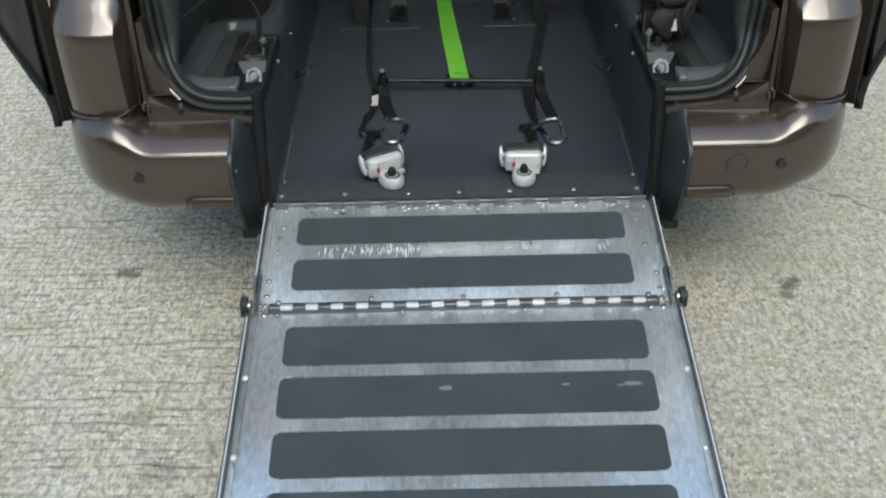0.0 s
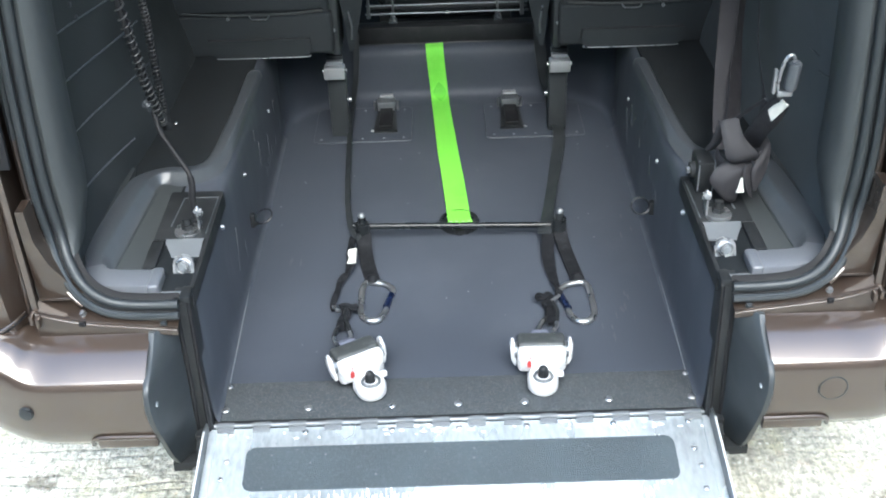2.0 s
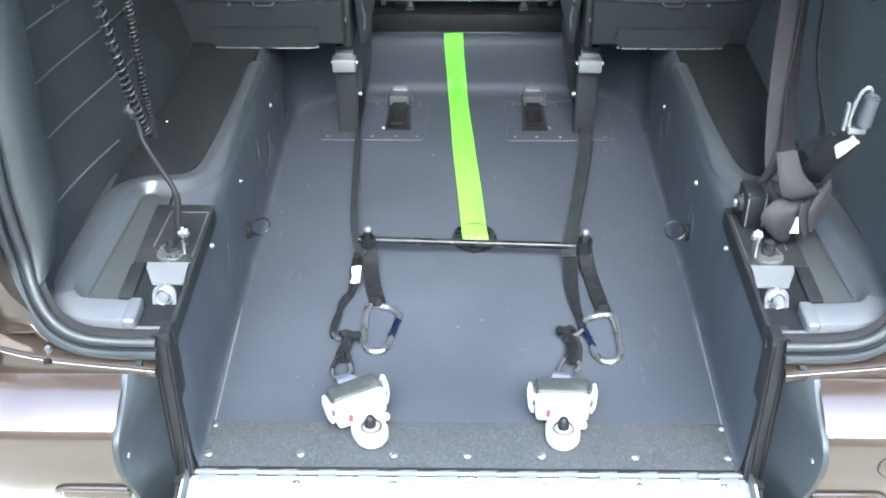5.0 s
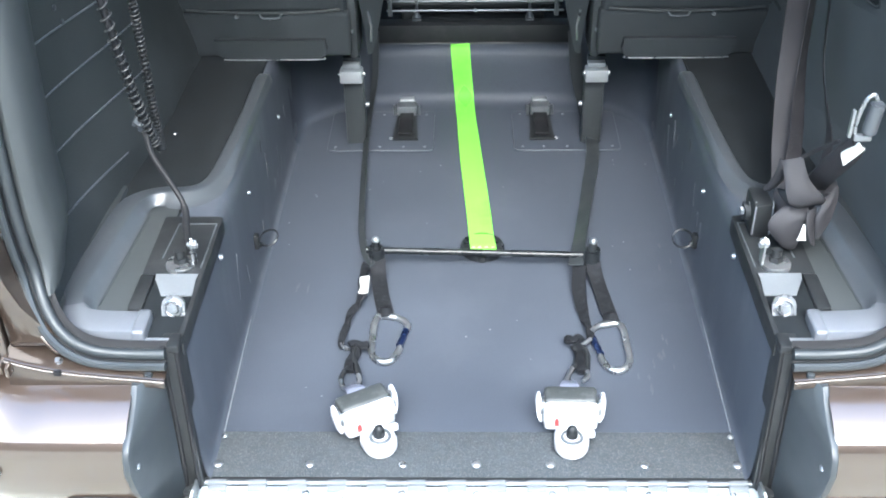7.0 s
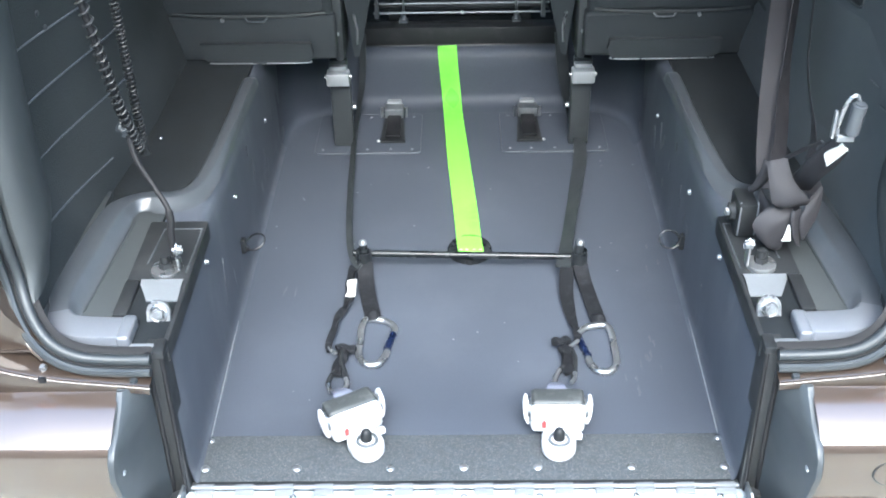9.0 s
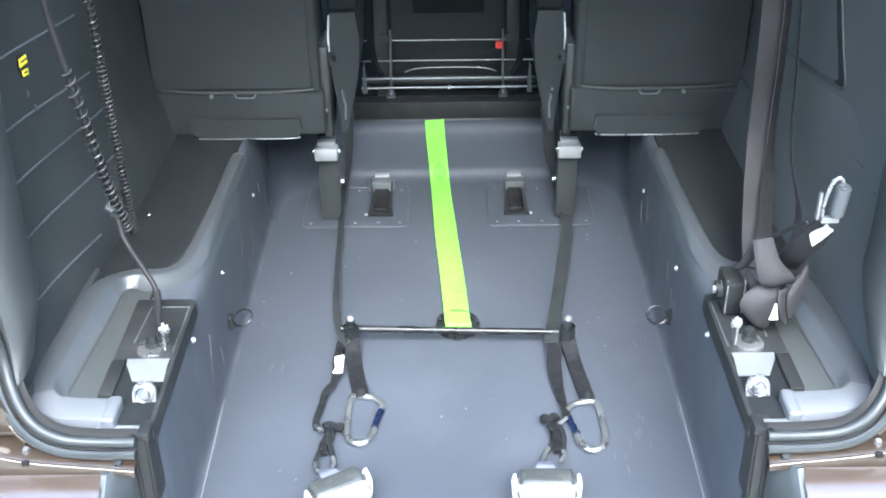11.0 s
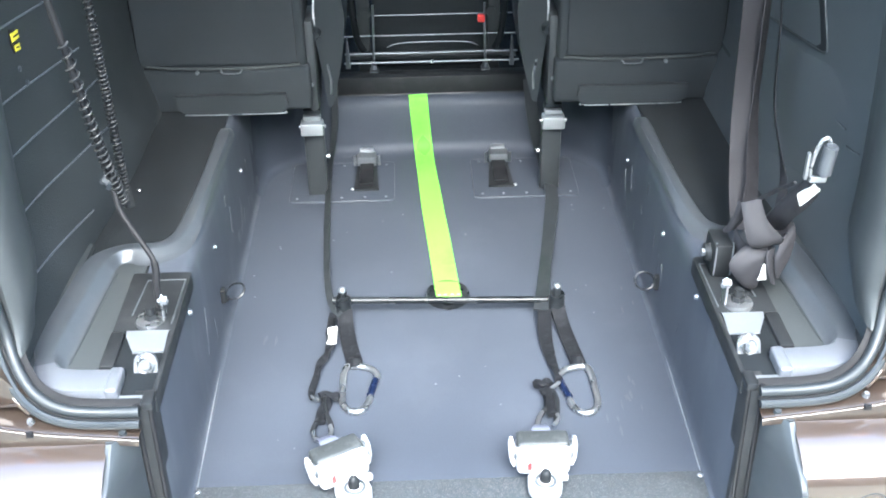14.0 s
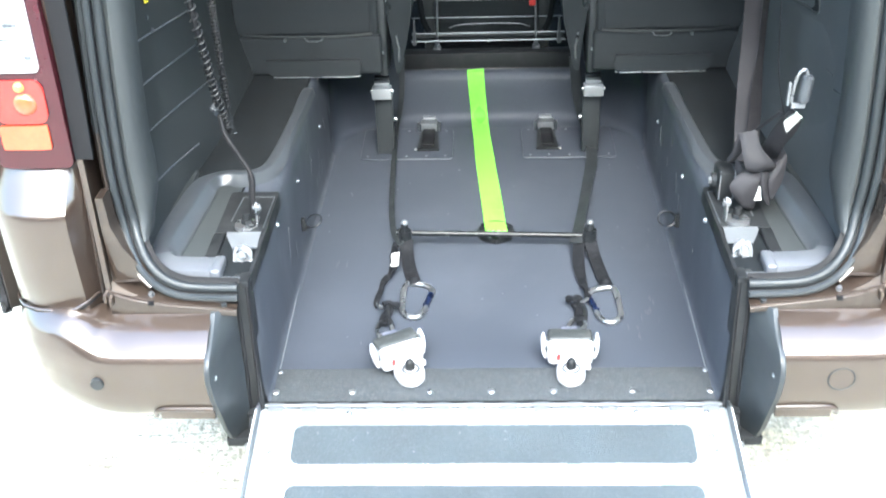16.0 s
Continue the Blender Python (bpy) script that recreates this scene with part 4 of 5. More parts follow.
part("front_floor", bx(-0.43, 0.43, 1.31, 2.66, 0.40, 0.4475), M_CARPET, van)

# ---- seats ahead of the channel ----
for s in (-1, 1):
    seat = thing("rear_seat", "black fabric rear seat seen from behind", "seat", "rear seats")
    part("backrest", mirror(bx(0.268, 0.625, 0.968, 1.10, 0.650, 1.36, 0.010, 3), s), M_SEAT, seat)
    part("back_panel", mirror(prism(rounded(0.287, 0.618, 0.683, 1.33, 0.012), "y", 0.9615, 0.980, 0.003), s), M_SEAT, seat)
    part("skirt", mirror(bx(0.262, 0.622, 0.9565, 1.08, 0.5755, 0.674, 0.008, 3), s), M_SEAT, seat, "black fabric skirt below the backrest")
    part("piping", mirror(tube(spline([(0.282, 0.962, 0.680), (0.36, 0.956, 0.676), (0.45, 0.954, 0.676), (0.54, 0.956, 0.678), (0.604, 0.962, 0.681)], 5), 0.0030, 6), s), M_LINING, seat)
    part("pull_loop", mirror(tube(spline([(0.402, 0.956, 0.676), (0.406, 0.949, 0.671), (0.412, 0.947, 0.668), (0.440, 0.947, 0.668), (0.446, 0.949, 0.671), (0.450, 0.956, 0.676)], 4), 0.0019, 6), s), M_ALLOY_DARK, seat)
    part("hook_stud", mirror(cyl((0.498, 0.957, 0.669), (0.498, 0.950, 0.669), 0.004, seg=10), s), M_ALLOY_DARK, seat)
    part("cushion", mirror(bx(0.25, 0.60, 1.10, 1.52, 0.555, 0.70, 0.04, 3), s), M_SEAT, seat)
    shape = [(0.316, 0.618), (0.312, 0.596), (0.318, 0.582), (0.332, 0.576), (0.520, 0.576), (0.538, 0.579), (0.550, 0.590), (0.552, 0.618)]
    base = part("seat_base", mirror(prism(shape, "y", 0.9445, 0.9585, 0.003), s), M_SEAT, seat, "dark seat base flap with a bright lower edge")
    part("bright_edge", mirror(tube(spline([(0.319, 0.9425, 0.580), (0.333, 0.9405, 0.5762), (0.50, 0.9405, 0.5762), (0.538, 0.9425, 0.577)], 4), 0.0013, 6), s), M_STEEL, base)
    cover = [(0.245, 0.826), (0.192, 0.828), (0.184, 0.765), (0.190, 0.70), (0.203, 0.63), (0.222, 0.556), (0.232, 0.552), (0.238, 0.62), (0.249, 0.70), (0.251, 0.77)]
    part("hinge_cover", mirror(prism(cover, "y", 1.016, 1.17, 0.012), s), M_HINGE, seat, "grey plastic hinge cover")
    part("hinge_cap", mirror(bx(0.186, 0.250, 1.02, 1.16, 0.826, 0.90, 0.012, 3), s), M_MATT, seat)
    # narrow bright upright streak low on the hinge cover
    part("hinge_strip", mirror(tube([(0.228, 1.013, 0.655), (0.222, 1.013, 0.618), (0.224, 1.014, 0.585)], 0.0026, 6), s), M_STEEL, seat)
    part("hinge_arm", mirror(bx(0.250, 0.272, 0.985, 1.09, 0.556, 0.765, 0.008), s), M_BLACK_SOFT, seat)
    part("recliner_knob", mirror(cyl((0.252, 1.012, 0.728), (0.252, 0.996, 0.728), 0.016, 0.012, 14, 0.003), s), M_HINGE, seat)
    # a second bright streak near the cover's top
    part("bright_trim", mirror(tube([(0.246, 1.015, 0.822), (0.250, 1.014, 0.775), (0.250, 1.014, 0.74)], 0.0020, 6), s), M_SILVER, seat)
    part("arm_screw", mirror(cyl((0.262, 0.986, 0.622), (0.262, 0.981, 0.622), 0.004, seg=10), s), M_STEEL, seat)
    part("headrest", mirror(bx(0.35, 0.52, 0.99, 1.075, 1.39, 1.56, 0.03, 3), s), M_SEAT, seat)
    for x in (0.395, 0.475):
        part("headrest_rod", mirror(cyl((x, 1.03, 1.35), (x, 1.03, 1.41), 0.006), s), M_STEEL, seat)
    arch = [(0.668, 0.735), (0.640, 0.715), (0.620, 0.665), (0.600, 0.610), (0.588, 0.5740), (0.668, 0.5740)] if s < 0 else [(0.668, 0.745), (0.634, 0.728), (0.618, 0.700), (0.611, 0.645), (0.603, 0.5740), (0.668, 0.5740)]
    part("arch_trim", mirror(prism(arch, "y", 0.90, 1.30, 0.010), s), M_LINING, van, "rounded lining over the wheel arch")

barrier = thing("steel_barrier", "black steel barrier across the channel front", "barrier")
part("cross_member", bx(-0.240, 0.253, 1.306, 1.352, 0.4475, 0.494, 0.004), M_BLACK, barrier)
part("floor_lip", tube([(-0.240, 1.302, 0.4495), (0.253, 1.302, 0.4495)], 0.0014, 6), M_BLACK_SOFT, barrier)
for y, z, r, m in ((1.338, 0.520, 0.0032, M_ALLOY_DARK), (1.373, 0.530, 0.0027, M_ALLOY_DARK), (1.391, 0.570, 0.0020, M_ALLOY_DARK), (1.418, 0.613, 0.0018, M_ALLOY_DARK), (1.409, 0.510, 0.0107, M_BLACK_SOFT)):
    part("cross_bar", tube([(-0.213, y, z), (0.222, y, z)], r, 8), m, barrier)
part("bowed_wire", tube(spline([(-0.106, 1.391, 0.539), (-0.062, 1.391, 0.550), (0.080, 1.391, 0.550), (0.124, 1.391, 0.539)], 5), 0.0013, 6), M_ALLOY_DARK, barrier)
part("bar_stud", cyl((0.006, 1.338, 0.521), (0.006, 1.330, 0.523), 0.0045, seg=10), M_STEEL, barrier)
for s in (-1, 1):
    rod = part("rod", cyl((s * 0.140, 1.356, 0.492), (s * 0.137, 1.356, 0.663), 0.0030, seg=10), M_ALLOY_DARK, barrier)
    part("rod_foot", join(cyl((s * 0.140, 1.352, 0.490), (s * 0.140, 1.352, 0.510), 0.0105, 0.006, 10), bx(s * 0.140 - 0.0105, s * 0.140 + 0.0105, 1.334, 1.360, 0.4935, 0.498, 0.001)), M_ALLOY_DARK, rod)
    part("upright", join(bx(s * 0.164 - 0.016, s * 0.164 + 0.016, 1.409, 1.46, 0.447, 1.07, 0.005), cyl((s * 0.157, 1.404, 0.622), (s * 0.157, 1.414, 0.622), 0.013)), M_LINING, barrier)
    part("bent_frame", tube(spline([(s * 0.196, 1.40, 1.06), (s * 0.194, 1.398, 0.78), (s * 0.190, 1.394, 0.64), (s * 0.180, 1.388, 0.565), (s * 0.164, 1.384, 0.532)], 6), 0.0085, 8), M_MATT, barrier)
    part("side_plate", mirror(prism([(0.195, 0.528), (0.206, 0.528), (0.202, 0.600), (0.199, 0.600)], "y", 1.285, 1.303, 0.001), s), M_TRIM, barrier)
part("red_clip", bx(0.120, 0.138, 1.345, 1.360, 0.616, 0.634, 0.003), M_RED, barrier, "small red plastic clip")
part("rear_board", bx(-0.142, 0.151, 1.489, 1.516, 0.447, 1.02, 0.006), M_SEAT, barrier)
part("board_panel", bx(-0.085, 0.095, 1.480, 1.492, 0.66, 1.00, 0.004), M_MATT, barrier)
for s in (-1, 1):
    front = thing("front_seat", "black front seat in the dark cabin", "seat", "front seats")
    part("backrest", mirror(bx(0.22, 0.62, 1.98, 2.12, 0.62, 1.30, 0.04, 3), s), M_SEAT, front)
    part("cushion", mirror(bx(0.22, 0.62, 2.12, 2.6, 0.55, 0.68, 0.04, 3), s), M_SEAT, front)
    part("plinth", mirror(bx(0.26, 0.60, 2.05, 2.55, 0.445, 0.56, 0.01), s), M_BLACK_SOFT, front)

# ---- folding ramp ----
SLOPE = math.atan2(0.057, 0.319)
ramp_frame = pose(0, -0.005, 0.297, math.degrees(SLOPE), 0, 0)  # x across, -y down the slope
ramp = thing("wheelchair_ramp", "folding galvanised wheelchair ramp with black grip strips", "ramp", place=ramp_frame)


def grip(v0, v1, half=0.363):
    return prism(rounded(-half, half, -v1, -v0, 0.016), "z", 0.0005, 0.0026)


upper = part("upper_plate", bx(-0.432, 0.432, -0.318, -0.006, -0.006, 0.0, 0.0015), M_ALLOY, ramp, "scuffed galvanised upper plate")
lower = part("lower_plate", bx(-0.440, 0.440, -1.66, -0.336, -0.006, 0.0, 0.0015), M_ALLOY, ramp, "scuffed galvanised lower plate")
for v0, v1 in ((0.049, 0.136), (0.184, 0.275)):
    part("grip_strip", grip(v0, v1), M_PAD, upper, "black abrasive grip strip")
for v0, v1 in ((0.380, 0.482), (0.513, 0.612), (0.644, 0.745), (0.776, 0.877), (0.908, 1.009), (1.040, 1.141), (1.172, 1.273), (1.304, 1.405), (1.436, 1.537)):
    part("grip_strip", grip(v0, v1), M_PAD, lower, "black abrasive grip strip")
rnd = random.Random(4)
for x, v, w, h in ((-0.040, 0.547, 0.030, 0.014), (0.190, 0.545, 0.020, 0.008), (0.320, 0.546, 0.040, 0.012), (0.295, 0.549, 0.018, 0.006)):
    blot = [(x + w / 2 * math.cos(a) * rnd.uniform(0.65, 1.1), -v + h / 2 * math.sin(a) * rnd.uniform(0.65, 1.1)) for a in [k * math.pi / 8 for k in range(16)]]
    part("paint_mark", prism(blot, "z", 0.0024, 0.0030), M_SATIN, lower)
for s in (-1, 1):
    for x0, v0, v1, h, par in ((0.4345, 0.004, 0.316, 0.030, upper), (0.4405, 0.340, 1.64, 0.024, lower)):
        rail = part("side_rail", mirror(prism([(-v0, -0.008), (-v0, h * 0.6), (-v0 - 0.03, h), (-v1 + 0.06, h), (-v1, h * 0.35), (-v1, -0.008)], "x", x0 - 0.002, x0 + 0.002, 0.0005), s), M_ALLOY_DARK, par)
        # white tube along the rail top paints the sky's reflection there
        part("rail_edge", mirror(tube([(x0, -v0 - 0.03, h), (x0, -v1 + 0.06, h)], 0.0017, 8), s), M_DASH, rail)
        part("rail_foot", mirror(bx(x0 - 0.016, x0 - 0.002, -v1 + 0.02, -v0 - 0.01, 0.0003, 0.004, 0.001), s), M_ALLOY, rail)
    part("outer_channel", mirror(bx(0.4440, 0.4490, -1.6, -0.345, -0.012, 0.012, 0.0015), s), M_ALLOY_DARK, lower)
    hub = part("pivot_knob", mirror(cyl((0.4475, -0.322, 0.006), (0.4585, -0.322, 0.006), 0.022, 0.021, 20, 0.002), s), M_BLACK_SOFT, ramp, "black pivot knob")
    part("pivot_washer", mirror(cyl((0.440, -0.322, 0.006), (0.446, -0.322, 0.006), 0.013, seg=14), s), M_STEEL, hub)
    part("link_arm", mirror(bx(0.424, 0.430, -0.355, -0.245, 0.006, 0.022, 0.002), s), M_ALLOY_DARK, ramp)
    for v in (0.245, 0.290, 0.318, 0.342):
        part("arm_bolt", mirror(join(dome((0.412, -v, 0.0), 0.0065, 0.004)), s), M_STEEL, ramp)
    for v in (0.513, 0.70, 0.95):
        part("rail_rivet", mirror(dome((0.430, -v, 0.004), 0.006, 0.004), s), M_DASH, lower)
    for v in (0.018, 0.075, 0.11, 0.155):
        part("rivet", mirror(dome((0.395 + 0.006 * (v > 0.1), -v, 0.0), 0.005, 0.0025), s), M_STEEL, upper)
for x in (-0.266, -0.116, 0.0, 0.117, 0.266):
    part("rivet", dome((x, -0.018, 0.0), 0.0058, 0.003), M_STEEL, upper)
for x in (-0.028, 0.035):
    part("rivet", dome((x, -0.765, 0.0), 0.004, 0.002), M_STEEL, lower)
scratches = []
for k in range(420):
    x, w = rnd.gauss(0.05, 0.20), rnd.choice((rnd.uniform(0.0003, 0.0007), rnd.uniform(0.0004, 0.0016)))
    if abs(x) < 0.33:
        v = rnd.gauss(0.158, 0.006)
        scratches.append(bx(x - w, x + w, -v - rnd.uniform(0.001, 0.011), -v + rnd.uniform(0.001, 0.011), 0.0, 0.0004))
tagged(part("scuff_band", join(*scratches), M_DASH, upper, "bright scuffed band"), kind="stuff")
chips = []
for k in range(45):
    x, v, w = rnd.uniform(-0.36, 0.36), rnd.choice((rnd.gauss(0.075, 0.03), rnd.gauss(0.54, 0.10), rnd.uniform(0.05, 0.9))), rnd.uniform(0.0006, 0.0017)
    chips.append(bx(x - w, x + w, -v - w, -v + w, 0.0022, 0.0029))
tagged(part("chips", join(*chips), M_WEDGE, ramp), kind="stuff")
worn = []
for k in range(70):
    x, v, w, h = rnd.choice((rnd.gauss(-0.03, 0.05), rnd.gauss(0.25, 0.07), rnd.uniform(-0.42, 0.42))), rnd.uniform(0.008, 0.030), rnd.uniform(0.0008, 0.0045), rnd.uniform(0.0006, 0.0022)
    worn.append(bx(x - w, x + w, -v - h, -v + h, 0.0, 0.0005))
tagged(part("hinge_wear", join(*worn), M_DASH, upper, "chipped pale edge"), kind="stuff")
# piano hinge at the threshold
hinge = part("piano_hinge", cyl((-0.43, -0.001, 0.002), (0.43, -0.001, 0.002), 0.0042, seg=10), M_ALLOY_DARK, ramp, "worn piano hinge")
knuckle = cyl((-0.0145, 0, 0), (0.0145, 0, 0), 0.0056, seg=10, bev=0.001)
first = part("knuckle", knuckle, M_WEDGE, hinge)
for k in range(14):
    ob = first if k == 0 else new("knuckle", first.data)
    ob.parent = hinge
    ob.matrix_local = pose(-0.405 + k * 0.0623, -0.001, 0.002)
    leaf = part("leaf", bx(-0.015, 0.015, -0.016, -0.002, 0.0005, 0.0028, 0.0008), M_WEDGE, hinge) if k == 0 else new("leaf", leaf_data)
    leaf_data = leaf.data
    leaf.parent = hinge
    leaf.matrix_local = pose(-0.405 + k * 0.0623, 0, 0)
# folding hinge between the two plates
fold = part("folding_hinge", join(bx(-0.405, 0.405, -0.342, -0.311, -0.004, 0.0025, 0.001), cyl((-0.40, -0.327, 0.003), (0.40, -0.327, 0.003), 0.0050, seg=10)), M_ALLOY_DARK, ramp, "dark folding hinge with bright knuckles")
dash = part("knuckle", join(cyl((-0.0122, 0, 0), (0.0122, 0, 0), 0.0066, seg=10, bev=0.0008), bx(-0.0122, 0.0122, -0.0045, 0.0045, 0.0, 0.0066, 0.001)), M_DASH, fold)
for k in range(15):
    ob = dash if k == 0 else new("knuckle", dash.data)
    ob.parent = fold
    ob.matrix_local = pose(-0.366 + k * 0.0521, -0.327, 0.003)
for k, (x, v) in enumerate(((-0.192, 0.304), (0.0, 0.304), (0.195, 0.304), (-0.126, 0.344), (0.126, 0.344), (-0.385, 0.310), (-0.385, 0.345), (0.385, 0.310), (0.385, 0.345))):
    part("hinge_rivet", dome((x, -v, 0.003), 0.006, 0.003), M_STEEL, fold)

# ---- restraint points on the sills ----
for s in (-1, 1):
    mount = thing("belt_mount", "black steel belt mount box with a shackle", "belt mount", "belt mounts")
    part("box", mirror(bx(0.424, 0.519, 0.165, 0.329, 0.545, 0.5785, 0.003), s), M_BLACK, mount)
    part("box_well", mirror(bx(0.430, 0.500, 0.008, 0.166, 0.545, 0.5712, 0.002), s), M_MATT, mount)
    part("inner_flange", mirror(bx(0.4225, 0.4305, 0.010, 0.328, 0.545, 0.5775, 0.002), s), M_BLACK, mount)
    part("outer_flange", mirror(bx(0.4985, 0.521, 0.080, 0.166, 0.545, 0.5775, 0.003), s), M_BLACK, mount)
    part("top_edge", mirror(tube([(0.496, 0.206, 0.5785), (0.490, 0.304, 0.5785), (0.428, 0.304, 0.5785), (0.430, 0.18, 0.5785)], 0.0014, 6), s), M_ALLOY_DARK, mount)
    part("base_edge", mirror(bx(0.432, 0.505, 0.010, 0.017, 0.560, 0.5735, 0.001), s), M_WEDGE, mount)
    part("wedge_plate", mirror(loft([[(0.430, 0.164, 0.5795), (0.496, 0.164, 0.5795)], [(0.431, 0.150, 0.5795), (0.494, 0.150, 0.5795)], [(0.431, 0.118, 0.5735), (0.479, 0.118, 0.5735)], [(0.431, 0.116, 0.566), (0.479, 0.116, 0.566)]]), s), M_WEDGE, mount, "grey slanted wedge plate")
    shape = [(0.432, 0.548)] + [(0.449 + 0.0175 * math.cos(a), 0.577 + 0.0175 * math.sin(a)) for a in [math.pi - k * math.pi / 10 for k in range(11)]] + [(0.4665, 0.548)]
    sh = part("shackle", mirror(prism(shape, "y", 0.084, 0.090, 0.001), s), M_TONGUE, mount, "bright steel shackle plate")
    sh.matrix_local = pose(0, 0.072, 0.567, -25, 0, 0) @ pose(0, -0.088, -0.56)
    for nm, b, m in (("shackle_bolt", join(cyl((0.449, 0.085, 0.575), (0.449, 0.076, 0.575), 0.0085, seg=6), cyl((0.449, 0.077, 0.575), (0.449, 0.073, 0.575), 0.005, seg=8)), M_ALLOY_DARK), ("shackle_ring", tube([(0.449 + 0.0115 * math.cos(a), 0.0825, 0.575 + 0.0115 * math.sin(a)) for a in [k * math.pi / 10 for k in range(20)]], 0.002, 6, closed=True), M_STEEL)):
        part(nm, mirror(b, s), m, sh)
    bracket = part("anchor_bracket", mirror(join(prism(rounded(0.440, 0.484, 0.166, 0.206, 0.016), "z", 0.5785, 0.585, 0.0015), prism([(0.180, 0.580), (0.178, 0.612), (0.181, 0.624), (0.188, 0.629), (0.195, 0.624), (0.197, 0.612), (0.197, 0.580)], "x", 0.438, 0.441, 0.001)), s), M_STEEL, mount, "zinc anchor bracket")
    part("anchor_bolt", mirror(join(cyl((0.462, 0.189, 0.584), (0.462, 0.189, 0.594), 0.011, seg=6), cyl((0.462, 0.189, 0.594), (0.462, 0.189, 0.606), 0.0075, seg=10)), s), M_BLACK, bracket)
    part("anchor_nut", mirror(cyl((0.445, 0.1875, 0.618), (0.433, 0.1875, 0.618), 0.0072, seg=6, bev=0.001), s), M_STEEL, bracket)

# coiled cables and stalk on one side
def coil(pts, r_coil, r_wire, turns, tighten=1.0):
    P = spline(pts, 12)
    out, n = [], turns * 10
    for i in range(n + 1):
        f = (i / n) ** tighten * (len(P) - 1)
        k = min(int(f), len(P) - 2)
        p = P[k].lerp(P[k + 1], f - k)
        d = (P[k + 1] - P[k]).normalized()
        a = d.cross(Vector((0, 1, 0.2))).normalized()
        b = d.cross(a)
        w = i / 10 * 2 * math.pi
        out.append(p + r_coil * (math.cos(w) * a + math.sin(w) * b))
    return tube(out, r_wire, 6)


cable = thing("coiled_cable", "two black coiled cables hanging beside the lining", "cable")
part("coarse_coil", coil([(-0.520, 0.222, 1.03), (-0.512, 0.235, 0.93), (-0.505, 0.255, 0.83), (-0.498, 0.285, 0.74)], 0.0078, 0.0021, 24, 0.8), M_BLACK, cable)
part("coarse_core", tube(spline([(-0.535, 0.20, 1.45), (-0.530, 0.215, 1.15), (-0.520, 0.222, 1.03), (-0.512, 0.235, 0.93), (-0.505, 0.255, 0.83), (-0.498, 0.285, 0.74)], 5), 0.0052, 8), M_RUBBER_BLACK, cable)
part("fine_coil", coil([(-0.508, 0.315, 1.42), (-0.504, 0.315, 1.10), (-0.501, 0.312, 0.90), (-0.497, 0.305, 0.72)], 0.0064, 0.0018, 74, 0.8), M_BLACK, cable)
part("fine_core", tube(spline([(-0.508, 0.315, 1.60), (-0.504, 0.315, 1.10), (-0.501, 0.312, 0.90), (-0.497, 0.305, 0.72)], 5), 0.0045, 8), M_RUBBER_BLACK, cable)
stalk = part("stalk", tube(spline([(-0.511, 0.272, 0.785), (-0.505, 0.268, 0.766), (-0.497, 0.255, 0.74), (-0.472, 0.232, 0.709), (-0.454, 0.214, 0.691), (-0.446, 0.204, 0.68), (-0.444, 0.198, 0.663), (-0.446, 0.192, 0.641), (-0.445, 0.19, 0.606)], 5), 0.0044, 8), M_RUBBER_BLACK, cable, "bent black stalk")
part("stalk_sleeve", tube(spline([(-0.446, 0.204, 0.68), (-0.444, 0.198, 0.663), (-0.446, 0.192, 0.641), (-0.445, 0.19, 0.606)], 5), 0.0060, 8), M_RUBBER_BLACK, stalk)
part("stalk_knob", join(cyl((-0.515, 0.276, 0.787), (-0.505, 0.266, 0.781), 0.0085, 0.0075, 14, 0.003), tube([(-0.511 + 0.0085 * math.cos(a), 0.272, 0.785 + 0.0085 * math.sin(a)) for a in [k * math.pi / 7 for k in range(14)]], 0.0018, 6, closed=True)), M_TRIM, stalk, "grey stalk knob")

sticker = thing("warning_sticker", "small yellow warning sticker on the lining", "sticker")
part("backing", prism([(0.374, 0.972), (0.380, 0.952), (0.408, 0.947), (0.418, 0.966), (0.424, 0.978), (0.380, 0.990)], "x", -0.660, -0.6480), M_RUBBER_BLACK, sticker)
for z0, z1, y0, y1 in ((0.970, 0.983, 0.379, 0.419), (0.953, 0.963, 0.384, 0.406)):
    part("panel", prism([(y0, z0), (y1, z0 - 0.004), (y1, z1 - 0.004), (y0, z1)], "x", -0.658, -0.6470), M_YELLOW, sticker)
for z0, z1, y0, y1 in ((0.975, 0.9775, 0.385, 0.412), (0.957, 0.959, 0.388, 0.402)):
    part("printed_bar", prism([(y0, z0), (y1, z0 - 0.003), (y1, z1 - 0.003), (y0, z1)], "x", -0.658, -0.6463), M_RUBBER_BLACK, sticker)

# seat belt with its crumpled slack on the other side
belt = thing("seat_belt", "charcoal seat belt hanging with crumpled slack and tongue", "seat belt")
part("webbing", ribbon(spline([(0.535, 0.56, 1.60), (0.530, 0.555, 1.20), (0.528, 0.52, 0.95), (0.528, 0.50, 0.775), (0.505, 0.38, 0.675), (0.496, 0.31, 0.64)], 6), (1, 0.25, 0), 0.041, 0.0016), M_BELT, belt)
part("webbing", ribbon(spline([(0.550, 0.56, 1.60), (0.548, 0.55, 1.20), (0.548, 0.51, 0.95), (0.549, 0.50, 0.775), (0.522, 0.38, 0.69), (0.508, 0.32, 0.665)], 6), (0.55, 0.9, 0), 0.041, 0.0016), M_BELT, belt)
